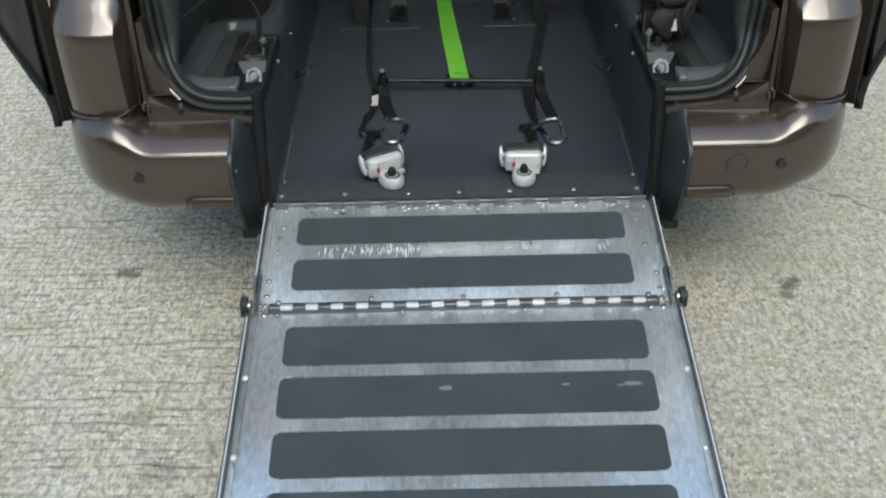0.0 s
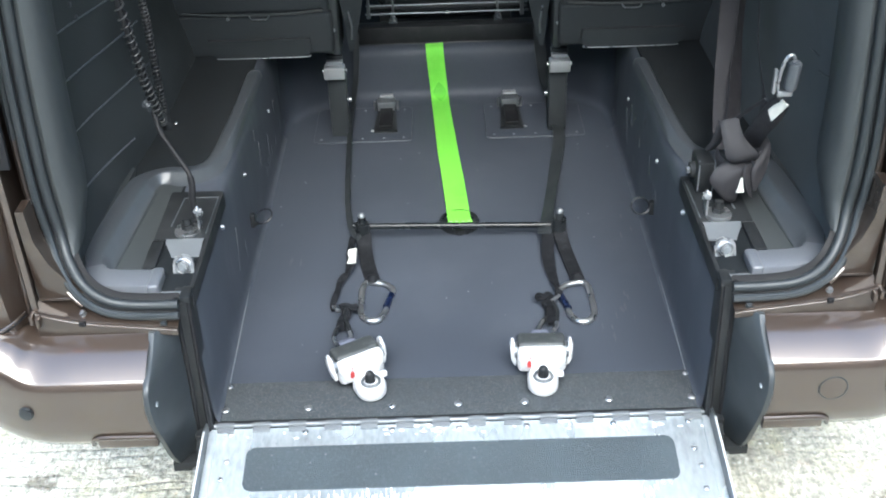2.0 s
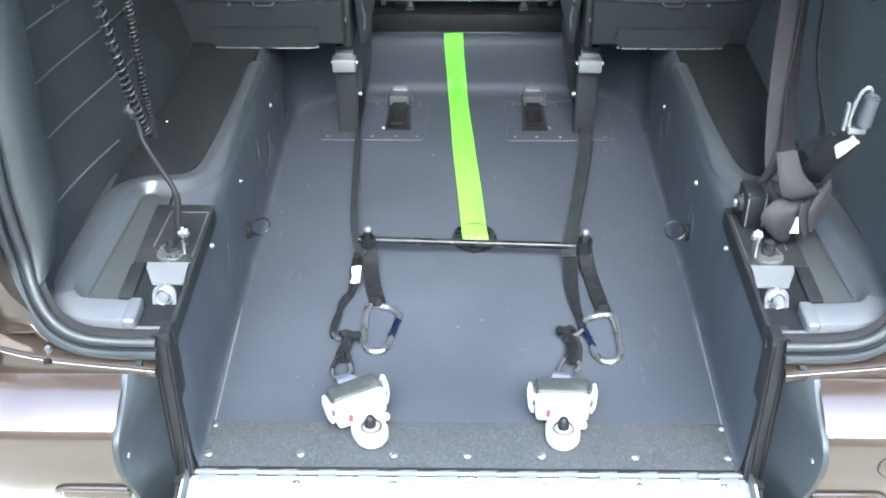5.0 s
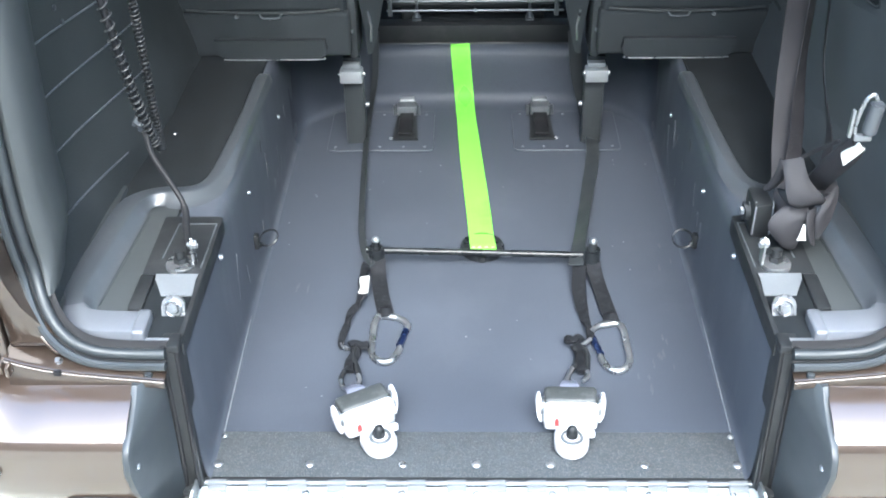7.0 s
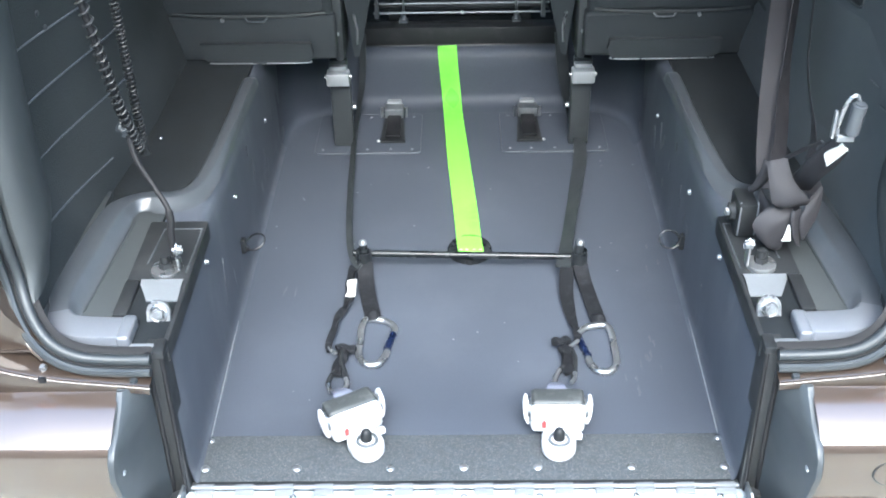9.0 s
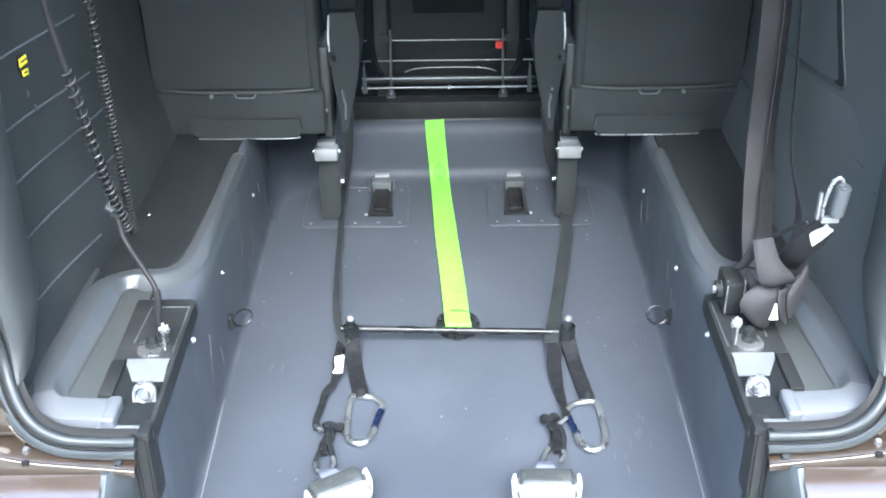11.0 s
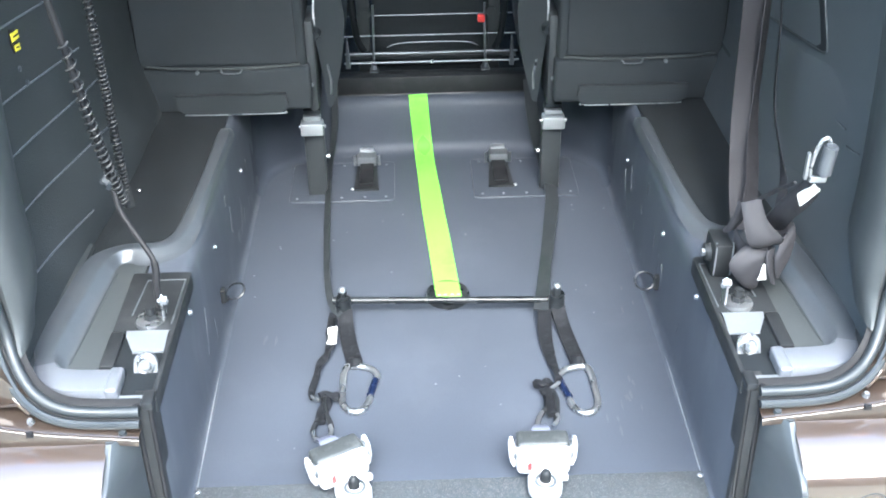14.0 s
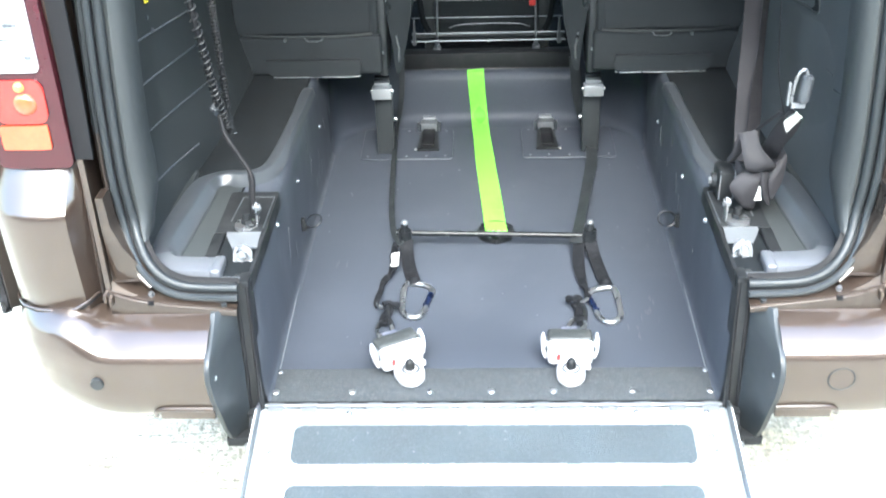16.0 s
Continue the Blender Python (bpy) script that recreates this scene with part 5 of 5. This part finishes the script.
part("webbing", ribbon(spline([(0.556, 0.565, 1.60), (0.566, 0.56, 1.20), (0.590, 0.555, 0.90), (0.602, 0.55, 0.745), (0.582, 0.40, 0.685), (0.545, 0.30, 0.65)], 6), (0.15, 0.9, 0.1), 0.022, 0.0016), M_BELT, belt)
def cloth(left, right, bulge, n=6, across=8, thick=0.0016):
    """A soft fold of webbing between two edges, swelling outwards by bulge."""
    L, R = spline(left, n), spline(right, n)
    grid = []
    for i, (a, b) in enumerate(zip(L, R)):
        d = (L[min(i + 1, len(L) - 1)] - L[max(i - 1, 0)]).normalized()
        out = d.cross(b - a).normalized()
        if out.y > 0:
            out = -out
        row = []
        for k in range(across + 1):
            u = k / across
            lift = bulge * (math.sin(math.pi * u ** 0.7) + 0.30 * math.sin(7 * u + 0.35 * i) * (0.3 + u))
            row.append((a.lerp(b, u) + out * lift, out))
        grid.append(row)
    return loft([[p for p, o in row] + [p - o * thick for p, o in reversed(row)] for row in grid], True, True)


folds = [
    # the upper fold, opening downwards and tucked under at its hem
    ([(0.460, 0.238, 0.734), (0.463, 0.222, 0.712), (0.469, 0.210, 0.684), (0.476, 0.213, 0.671), (0.488, 0.238, 0.658)], [(0.489, 0.236, 0.742), (0.500, 0.221, 0.712), (0.525, 0.209, 0.684), (0.526, 0.222, 0.667), (0.531, 0.247, 0.657)], 0.004),
    # the rounded lobe below it
    ([(0.478, 0.228, 0.666), (0.456, 0.216, 0.654), (0.447, 0.210, 0.637), (0.456, 0.211, 0.617), (0.475, 0.216, 0.595), (0.488, 0.238, 0.579)], [(0.509, 0.227, 0.657), (0.503, 0.211, 0.651), (0.499, 0.206, 0.636), (0.497, 0.206, 0.614), (0.497, 0.213, 0.592), (0.503, 0.237, 0.577)], 0.0045),
    # the loop that turns out and comes back to a point
    ([(0.530, 0.252, 0.672), (0.529, 0.224, 0.677), (0.522, 0.212, 0.666), (0.516, 0.206, 0.652), (0.518, 0.204, 0.634), (0.523, 0.206, 0.614)], [(0.549, 0.258, 0.693), (0.551, 0.236, 0.690), (0.550, 0.223, 0.677), (0.545, 0.216, 0.659), (0.539, 0.211, 0.637), (0.529, 0.209, 0.612)], 0.0025),
    # a narrow fold standing on edge before the loop
    ([(0.503, 0.208, 0.664), (0.501, 0.199, 0.648), (0.507, 0.197, 0.628), (0.517, 0.200, 0.606)], [(0.519, 0.220, 0.663), (0.519, 0.214, 0.640), (0.523, 0.212, 0.617), (0.526, 0.211, 0.597)], 0.002),
    # a twist running down to the reel
    ([(0.464, 0.262, 0.725), (0.461, 0.262, 0.702), (0.456, 0.270, 0.676), (0.452, 0.281, 0.660)], [(0.480, 0.262, 0.715), (0.476, 0.262, 0.690), (0.469, 0.270, 0.667), (0.462, 0.281, 0.655)], 0.004),
]
for left, right, bulge in folds:
    part("slack_fold", cloth(left, right, bulge), M_BELT, belt)
part("inner_fold", cloth([(0.470, 0.275, 0.665), (0.480, 0.262, 0.650), (0.500, 0.256, 0.640), (0.530, 0.262, 0.645)], [(0.476, 0.275, 0.615), (0.486, 0.262, 0.600), (0.505, 0.256, 0.595), (0.528, 0.262, 0.605)], 0.004), M_BELT, belt)
part("fold_rim", tube(spline([(0.524, 0.206, 0.686), (0.531, 0.212, 0.690), (0.535, 0.222, 0.686), (0.532, 0.230, 0.680)], 5), 0.0022, 8), M_BELT, belt)
part("stalk_sleeve", cloth([(0.506, 0.254, 0.692), (0.507, 0.203, 0.755), (0.512, 0.168, 0.796), (0.517, 0.143, 0.826)], [(0.538, 0.258, 0.665), (0.534, 0.207, 0.721), (0.541, 0.172, 0.765), (0.542, 0.147, 0.802)], 0.004, thick=0.006), M_BELT, belt)
part("under_strap", ribbon(spline([(0.489, 0.242, 0.738), (0.500, 0.200, 0.778), (0.508, 0.160, 0.812)], 5), (0.5, 0.2, -0.8), 0.006, 0.003), M_BELT, belt)
part("fold_tab", ribbon([(0.500, 0.2035, 0.642), (0.4985, 0.1985, 0.626), (0.4985, 0.1990, 0.616)], (1, 0, 0), [0.003, 0.009, 0.014], 0.002), M_WHITE, belt, "small white tab")
part("label", cloth([(0.5135, 0.1585, 0.793), (0.5200, 0.1480, 0.807), (0.5270, 0.1370, 0.820)], [(0.5215, 0.1605, 0.771), (0.5300, 0.1490, 0.790), (0.5375, 0.1395, 0.808)], 0.0015, thick=0.003), M_WHITE, belt, "white sewn label")
tongue = part("tongue", tube(spline([(0.511, 0.118, 0.844), (0.528, 0.118, 0.846), (0.533, 0.116, 0.880), (0.526, 0.114, 0.905), (0.515, 0.114, 0.900), (0.509, 0.116, 0.870)], 5, True), 0.0030, 8, closed=True), M_TONGUE, belt, "bright steel tongue")
part("tongue_grip", cyl((0.526, 0.111, 0.850), (0.529, 0.109, 0.898), 0.0100, seg=16, bev=0.003), M_TRIM, tongue)
part("tongue_bridge", bx(0.508, 0.532, 0.110, 0.118, 0.838, 0.848, 0.002), M_TONGUE, tongue)
part("tongue_plate", bx(0.500, 0.505, 0.112, 0.120, 0.842, 0.884, 0.002), M_TONGUE, tongue)
part("reel_case", join(bx(0.438, 0.470, 0.262, 0.320, 0.5785, 0.640, 0.006), cyl((0.438, 0.29, 0.612), (0.430, 0.29, 0.612), 0.016, 0.013, 14, 0.002)), M_BLACK, belt, "black belt reel case")
# pale tubes stand in for the highlights on the case's edges
part("reel_edge", join(*[tube([(x, 0.2620, 0.584), (x, 0.2620, 0.634), (x + 0.002, 0.272, 0.640)], 0.0013, 6) for x in (0.441, 0.468)]), M_WEDGE, belt, "pale painted highlight on the case edges")
part("reel_bolt", cyl((0.430, 0.290, 0.612), (0.425, 0.290, 0.612), 0.007, seg=6), M_STEEL, belt)

# ---- tie-down retractors on the threshold ----
def retractor(place, label):
    t = thing("tie_down_reel", label, "tie-down reel", "tie-down reels", place)
    body = bx(-0.0440, 0.0440, 0.022, 0.074, 0.014, 0.062, 0.010, 3)
    part("housing", body, M_SILVER, t, "silver enamelled reel housing")
    part("top_guard", bx(-0.0430, 0.0430, 0.040, 0.0775, 0.034, 0.0665, 0.007, 3), M_GUARD, t, "dark metal top guard")
    for s in (-1, 1):
        ear = part("release_knob", cyl((s * 0.0440, 0.050, 0.045), (s * 0.0490, 0.050, 0.045), 0.015, seg=16), M_ALLOY_DARK, t)
        cap = loft([[(s * (0.0470 + o + 0.10 * 0.024 * k * math.sin(a)), 0.050 + 0.013 * k * math.cos(a) + 0.008 * k * math.sin(a), 0.043 + 0.0245 * k * math.sin(a)) for a in [j * math.pi / 12 for j in range(24)]] for o, k in ((0, 0.96), (0.0025, 1.0), (0.005, 0.95), (0.0085, 0.62))], True, True)
        part("knob_cap", cap, M_SILVER, ear)
    base = part("base_foot", loft([[((0.0245 + w) * math.cos(a), -0.004 + (0.0245 + w) * math.sin(a) + 0.012 * (math.sin(a) > 0), z) for a in [j * math.pi / 14 for j in range(28)]] for w, z in ((0, 0.003), (0.003, 0.008), (0.003, 0.022), (-0.001, 0.028), (-0.010, 0.030))], True, True), M_SILVER, t, "round silver foot")
    part("foot_ring", tube([(0.0155 * math.cos(a), -0.005 + 0.0155 * math.sin(a), 0.0305) for a in [j * math.pi / 10 for j in range(20)]], 0.003, 6, closed=True), M_ALLOY_DARK, base)
    knob = dome((0, -0.002, 0.041), 0.0088, 0.010)
    part("locking_pin", join(cyl((0, -0.002, 0.030), (0, -0.002, 0.042), 0.0098, 0.0088, 16), knob), M_BLACK, base, "black domed locking pin")
    part("side_tab", bx(0.022, 0.038, 0.004, 0.014, 0.018, 0.030, 0.003), M_SILVER, base)
    part("warning_mark", prism([(-0.0265, 0.030), (-0.0195, 0.030), (-0.0195, 0.041), (-0.023, 0.045), (-0.0265, 0.040)], "y", 0.0195, 0.0225), M_MARK, t, "red warning mark")
    part("warning_bar", prism(rounded(-0.0225, -0.0205, 0.0475, 0.0525, 0.0008, 2), "y", 0.0205, 0.0225), M_MARK, t)
    part("webbing_tail", ribbon(spline([(0, 0.074, 0.056), (0, 0.090, 0.056), (0.001, 0.108, 0.046), (0.001, 0.128, 0.030)], 5), (1, 0, 0), [0.036 - 0.0013 * i for i in range(16)], 0.002), M_WEBGREY, t, "grey reel webbing")
    return t


retractor(pose(-0.156, 0.066, 0.3025, 0, 0, 29), "silver tie-down reel turned askew on its foot")
retractor(pose(0.152, 0.066, 0.3025, 0, 0, -1), "silver tie-down reel squared to the threshold")

# snap hooks and tails behind the reels
def hook(links, tips, body, knot, ring, strand, widths, label_at=None):
    h = thing("snap_hook", "black webbing tail with twisted snap hooks", "strap hook", "strap hooks")
    up = lambda pts, z: [(x, y, F + z) for x, y in pts]
    for i, pts in enumerate(links):
        link_rod = part("link", tube(spline(up(pts, 0.010 + 0.004 * i), 5), 0.0046, 8), M_BLACK, h)
        part("bright_tip", tube(spline(up(tips[i], 0.013 + 0.004 * i), 4), 0.0040, 8), M_STEEL, link_rod)
    P = spline(up(body, 0.012), 6)
    part("sewn_loop", ribbon(P, [Vector((1, 0, 0.7 * math.sin(0.5 * i))) for i in range(len(P))], 0.019, 0.007), M_WEB, h)
    part("knot", tube(spline(up(knot, 0.018), 5), 0.0066, 8, flat=0.7), M_WEB, h)
    part("ring", tube(spline(up(ring, 0.016), 5), 0.0036, 8), M_STEEL, h)
    P = spline(strand, 6)
    W = [w.x for w in spline([(w, 0, 0) for w in widths], 6)]
    sides = [Vector((1, 0.2, 0.9 * math.sin(0.55 * i) if W[i] < 0.020 else 0.25)) for i in range(len(P))]
    part("strand", ribbon(P, sides, W, 0.004), M_WEB, h)
    if label_at:
        part("label", ribbon(label_at, (1, 0.1, 0.3), 0.018, 0.005), M_WHITE, h, "white sewn label")
    return h


F = 0.3005
hook([[(-0.227, 0.202), (-0.233, 0.220), (-0.228, 0.244), (-0.216, 0.264), (-0.211, 0.300)], [(-0.200, 0.206), (-0.201, 0.226), (-0.208, 0.250), (-0.216, 0.278), (-0.213, 0.308)]],
     [[(-0.232, 0.216), (-0.230, 0.202), (-0.221, 0.194)], [(-0.203, 0.226), (-0.199, 0.212), (-0.202, 0.200)]],
     [(-0.222, 0.240), (-0.220, 0.262), (-0.214, 0.285), (-0.214, 0.305)], [(-0.226, 0.306), (-0.216, 0.311), (-0.204, 0.304), (-0.196, 0.298), (-0.197, 0.310)],
     [(-0.240, 0.310), (-0.235, 0.301), (-0.226, 0.294)],
     [(-0.238, 0.304, F + 0.012), (-0.242, 0.322, F + 0.012), (-0.237, 0.367, F + 0.010), (-0.232, 0.403, F + 0.012), (-0.221, 0.428, F + 0.014), (-0.214, 0.46, F + 0.018), (-0.216, 0.50, F + 0.026), (-0.212, 0.535, F + 0.030)],
     [0.010, 0.012, 0.013, 0.014, 0.015, 0.018, 0.018, 0.016],
     [(-0.212, 0.452, F + 0.022), (-0.211, 0.492, F + 0.030)])
hook([[(0.157, 0.212), (0.160, 0.232), (0.169, 0.250), (0.180, 0.270), (0.178, 0.305)], [(0.190, 0.220), (0.192, 0.236), (0.196, 0.262), (0.197, 0.285), (0.190, 0.310)]],
     [[(0.168, 0.249), (0.160, 0.230), (0.154, 0.208)], [(0.193, 0.236), (0.192, 0.222), (0.184, 0.210)]],
     [(0.186, 0.240), (0.183, 0.262), (0.184, 0.290), (0.178, 0.312)], [(0.165, 0.312), (0.166, 0.325), (0.176, 0.318), (0.184, 0.328), (0.190, 0.318)],
     [(0.190, 0.306), (0.199, 0.315), (0.207, 0.324)],
     [(0.203, 0.322, F + 0.012), (0.208, 0.343, F + 0.012), (0.203, 0.385, F + 0.010), (0.199, 0.441, F + 0.010), (0.199, 0.485, F + 0.014), (0.204, 0.535, F + 0.024)],
     [0.011, 0.014, 0.017, 0.024, 0.027, 0.027])

# ---- pull-in bar, its straps and carabiners ----
bar = thing("pull_bar", "black steel pull-in bar standing across the channel", "pull bar")
part("rod", cyl((-0.215, 0.574, 0.337), (0.238, 0.564, 0.330), 0.0068, seg=12), M_BAR, bar)
for x, y in ((-0.193, 0.556), (0.229, 0.549)):
    pin = part("end_pin", join(cyl((x, y, 0.3005), (x, y, 0.372), 0.0085), cyl((x, y, 0.316), (x, y, 0.352), 0.017, 0.015, 14, 0.003)), M_BAR, bar)
    part("pin_head", dome((x, y, 0.372), 0.0085, 0.009), M_ALLOY_DARK, pin)
disc = part("centre_disc", cyl((0.016, 0.628, 0.3005), (0.016, 0.628, 0.310), 0.046, 0.043, 28, 0.002), M_BAR, bar)
part("disc_post", cyl((0.016, 0.592, 0.3005), (0.016, 0.592, 0.313), 0.012), M_BLACK, disc)
for x in (0.002, 0.026):
    part("disc_screw", dome((x, 0.594, 0.313), 0.006, 0.003), M_STEEL, disc)

green = thing("green_strap", "bright fluorescent green webbing strap along the floor", "strap")
GP = spline([(0.0175, 0.604, 0.316), (0.0150, 0.645, 0.3125), (0.0115, 0.72, 0.306), (0.003, 0.86, 0.3035), (-0.004, 0.96, 0.303), (-0.011, 1.08, 0.3045), (-0.0165, 1.175, 0.3050), (-0.0195, 1.228, 0.3060), (-0.0210, 1.2550, 0.3125), (-0.0225, 1.2680, 0.3240), (-0.0240, 1.2740, 0.3420), (-0.0265, 1.2745, 0.3740), (-0.0290, 1.2760, 0.4040), (-0.0305, 1.2800, 0.4270), (-0.0315, 1.2890, 0.4430), (-0.0322, 1.2990, 0.4490)], 6)
part("webbing", ribbon(GP, [Vector((1, 0.06, 0.03 * math.sin(i * 0.5))) for i in range(len(GP))], [0.0510 - 0.0045 * smooth(0.95, 1.22, p.y) for p in GP], 0.0022), M_GREEN, green)
SM = [p for p in GP if p.y > 1.236 and p.z < 0.347]
part("smudge", ribbon([p + Vector((0.001, -0.0009, 0.0009)) for p in SM], (1, 0.06, 0), [0.004 + 0.032 * math.sin(math.pi * (i + 0.2) / (len(SM) - 0.6)) for i in range(len(SM))], 0.0022), M_GREEN_DARK, green, "dark smudge")
part("stitched_end", ribbon([(0.0178, 0.602, 0.3185), (0.0165, 0.622, 0.3172)], (1, 0.06, 0), 0.0515, 0.003), M_GREEN, green)
for x in (-0.002, 0.010, 0.024, 0.037):
    part("stitch", bx(x - 0.003, x + 0.003, 0.6065, 0.6085, 0.3185, 0.3205), M_LENS_CLEAR, green)

for pts, tail in (([(-0.190, 0.545, 0.335), (-0.187, 0.515, 0.312), (-0.178, 0.46, 0.3065), (-0.168, 0.415, 0.3085), (-0.1655, 0.400, 0.310)], 0.030),
                  ([(0.230, 0.538, 0.330), (0.236, 0.510, 0.311), (0.244, 0.45, 0.3065), (0.250, 0.398, 0.3085), (0.2505, 0.384, 0.310)], 0.028)):
    lead = thing("short_lead", "short black webbing lead from the bar end", "strap", "short leads")
    part("webbing", ribbon(spline(pts, 5), (1, 0.12, 0), tail, 0.004), M_WEB, lead)
    a, b = Vector(pts[-2]), Vector(pts[-1])
    part("end_loop", tube([a + Vector((0, 0.006, 0.0)), (a + b) / 2 + Vector((0, 0, 0.006)), b + Vector((0, -0.003, -0.002))], 0.0125, 8, flat=0.5), M_WEB, lead)


def carabiner(place, flip):
    c = thing("carabiner", "polished alloy carabiner with a blue gate", "carabiner", "carabiners", place)
    k = -0.84 if flip else 0.84
    spine = [(0.012, 0.058), (-0.020, 0.062), (-0.034, 0.048), (-0.033, 0.0), (-0.028, -0.045), (-0.010, -0.066), (0.012, -0.066), (0.024, -0.050), (0.030, -0.030)]
    part("frame", tube(spline([(k * x, y, 0.0) for x, y in spine], 6), 0.0062, 10), M_STEEL, c)
    part("nose", tube(spline([(k * 0.010, 0.060, 0.0), (k * 0.030, 0.048, 0.0), (k * 0.040, 0.034, 0.0), (k * 0.036, 0.020, 0.0)], 5), 0.0056, 10), M_STEEL, c)
    gate = part("gate", cyl((k * 0.037, 0.022, 0.0), (k * 0.028, -0.024, 0.0), 0.0062, seg=12, bev=0.001), M_BLUE, c, "blue screw gate")
    part("gate_pin", cyl((k * 0.0295, -0.022, 0.0), (k * 0.0285, -0.034, 0.0), 0.0046, seg=10), M_ALLOY_DARK, gate)


carabiner(pose(-0.159, 0.339, 0.3075, 0, 0, -3), False)
carabiner(pose(0.2440, 0.316, 0.3075, 0, 0, 4), True)

# tie-down belts that run forward from the bar
for name_pts, width, label in (([(-0.200, 0.53, 0.331), (-0.222, 0.60, 0.325), (-0.236, 0.72, 0.318), (-0.246, 0.90, 0.315), (-0.252, 1.08, 0.318), (-0.250, 1.20, 0.332), (-0.240, 1.245, 0.40), (-0.236, 1.262, 0.50)], 0.016, "black tie-down belt stretched edge-on along the floor"),
                               ([(0.196, 0.53, 0.331), (0.208, 0.60, 0.325), (0.228, 0.72, 0.315), (0.252, 0.86, 0.311), (0.276, 1.02, 0.313), (0.268, 1.18, 0.328), (0.252, 1.240, 0.40), (0.242, 1.258, 0.50)], 0.030, "black tie-down belt twisted along the floor")):
    b = thing("tie_down_belt", label, "belt", "tie-down belts")
    P = spline(name_pts, 7)
    sides = [Vector((1, 0, 0.7 * math.sin(0.12 * i) if width > 0.02 else 0.9)) for i in range(len(P))]
    part("webbing", ribbon(P, sides, width, 0.003), M_BLACK_SOFT, b)

# ---- floor plates and seat anchor buckles ----
for s in (-1, 1):
    plate = thing("floor_plate", "thin dark steel plate bolted to the floor", "floor plate", "floor plates")
    part("plate", mirror(prism(rounded(0.094, 0.345, 1.028, 1.222, 0.014), "z", 0.300, 0.3030, 0.0008), s), M_FLOOR, plate)
    # thin outline in another grey round the plate
    part("worn_edge", mirror(tube([(x, y, 0.3030) for x, y in rounded(0.095, 0.344, 1.029, 1.221, 0.014)], 0.0006, 6, closed=True), s), M_TRIM, plate)
    for x, y in ((0.115, 1.045), (0.165, 1.045), (0.22, 1.045), (0.325, 1.045), (0.115, 1.205), (0.22, 1.205)):
        part("bolt", mirror(dome((x, y, 0.303), 0.0035, 0.002), s), M_ALLOY_DARK, plate)
    tall = thing("anchor_stalk", "upright black anchor stalk with a silver buckle", "anchor buckle", "tall anchor stalks")
    part("stalk", mirror(bx(0.252, 0.298, 1.060, 1.088, 0.303, 0.476, 0.004), s), M_BLACK_SOFT, tall)
    buckle = part("buckle", mirror(bx(0.250, 0.301, 1.030, 1.062, 0.474, 0.504, 0.003), s), M_SATIN, tall, "silver buckle block")
    part("latch", mirror(bx(0.256, 0.295, 1.046, 1.070, 0.504, 0.515, 0.002), s), M_SATIN, buckle)
    part("latch_hood", mirror(bx(0.256, 0.296, 1.062, 1.080, 0.508, 0.524, 0.003), s), M_BLACK_SOFT, buckle)
    part("side_pin", mirror(cyl((0.245, 1.045, 0.492), (0.306, 1.045, 0.492), 0.0045, seg=10), s), M_STEEL, buckle)
    part("stalk_bolt", mirror(cyl((0.250, 1.075, 0.400), (0.243, 1.075, 0.400), 0.006, seg=10), s), M_STEEL, tall)
    low = thing("floor_buckle", "low black floor buckle with a silver latch", "anchor buckle", "low floor buckles")
    part("well", mirror(prism([(0.132, 1.075), (0.192, 1.075), (0.186, 1.205), (0.140, 1.205)], "z", 0.303, 0.3085, 0.001), s), M_BLACK, low)
    part("tongue_strap", mirror(bx(0.146, 0.180, 1.09, 1.20, 0.3085, 0.316, 0.003), s), M_RUBBER_BLACK, low)
    latch = part("latch", mirror(join(bx(0.140, 0.187, 1.190, 1.222, 0.306, 0.332, 0.003)), s), M_ALLOY_DARK, low)
    part("latch_face", mirror(bx(0.146, 0.181, 1.222, 1.240, 0.318, 0.336, 0.003), s), M_SATIN, latch, "silver latch face")
    for x in (0.154, 0.1635, 0.173):
        part("embossed_bar", mirror(bx(x - 0.0025, x + 0.0025, 1.2215, 1.2225, 0.323, 0.331, 0.0003), s), M_ALLOY_DARK, latch)
    for x in (0.134, 0.193):
        part("latch_lug", mirror(cyl((x, 1.205, 0.303), (x, 1.205, 0.330), 0.004, seg=8), s), M_ALLOY_DARK, latch)
    part("well_bolt", mirror(dome((0.196, 1.085, 0.303), 0.005, 0.004), s), M_STEEL, low)
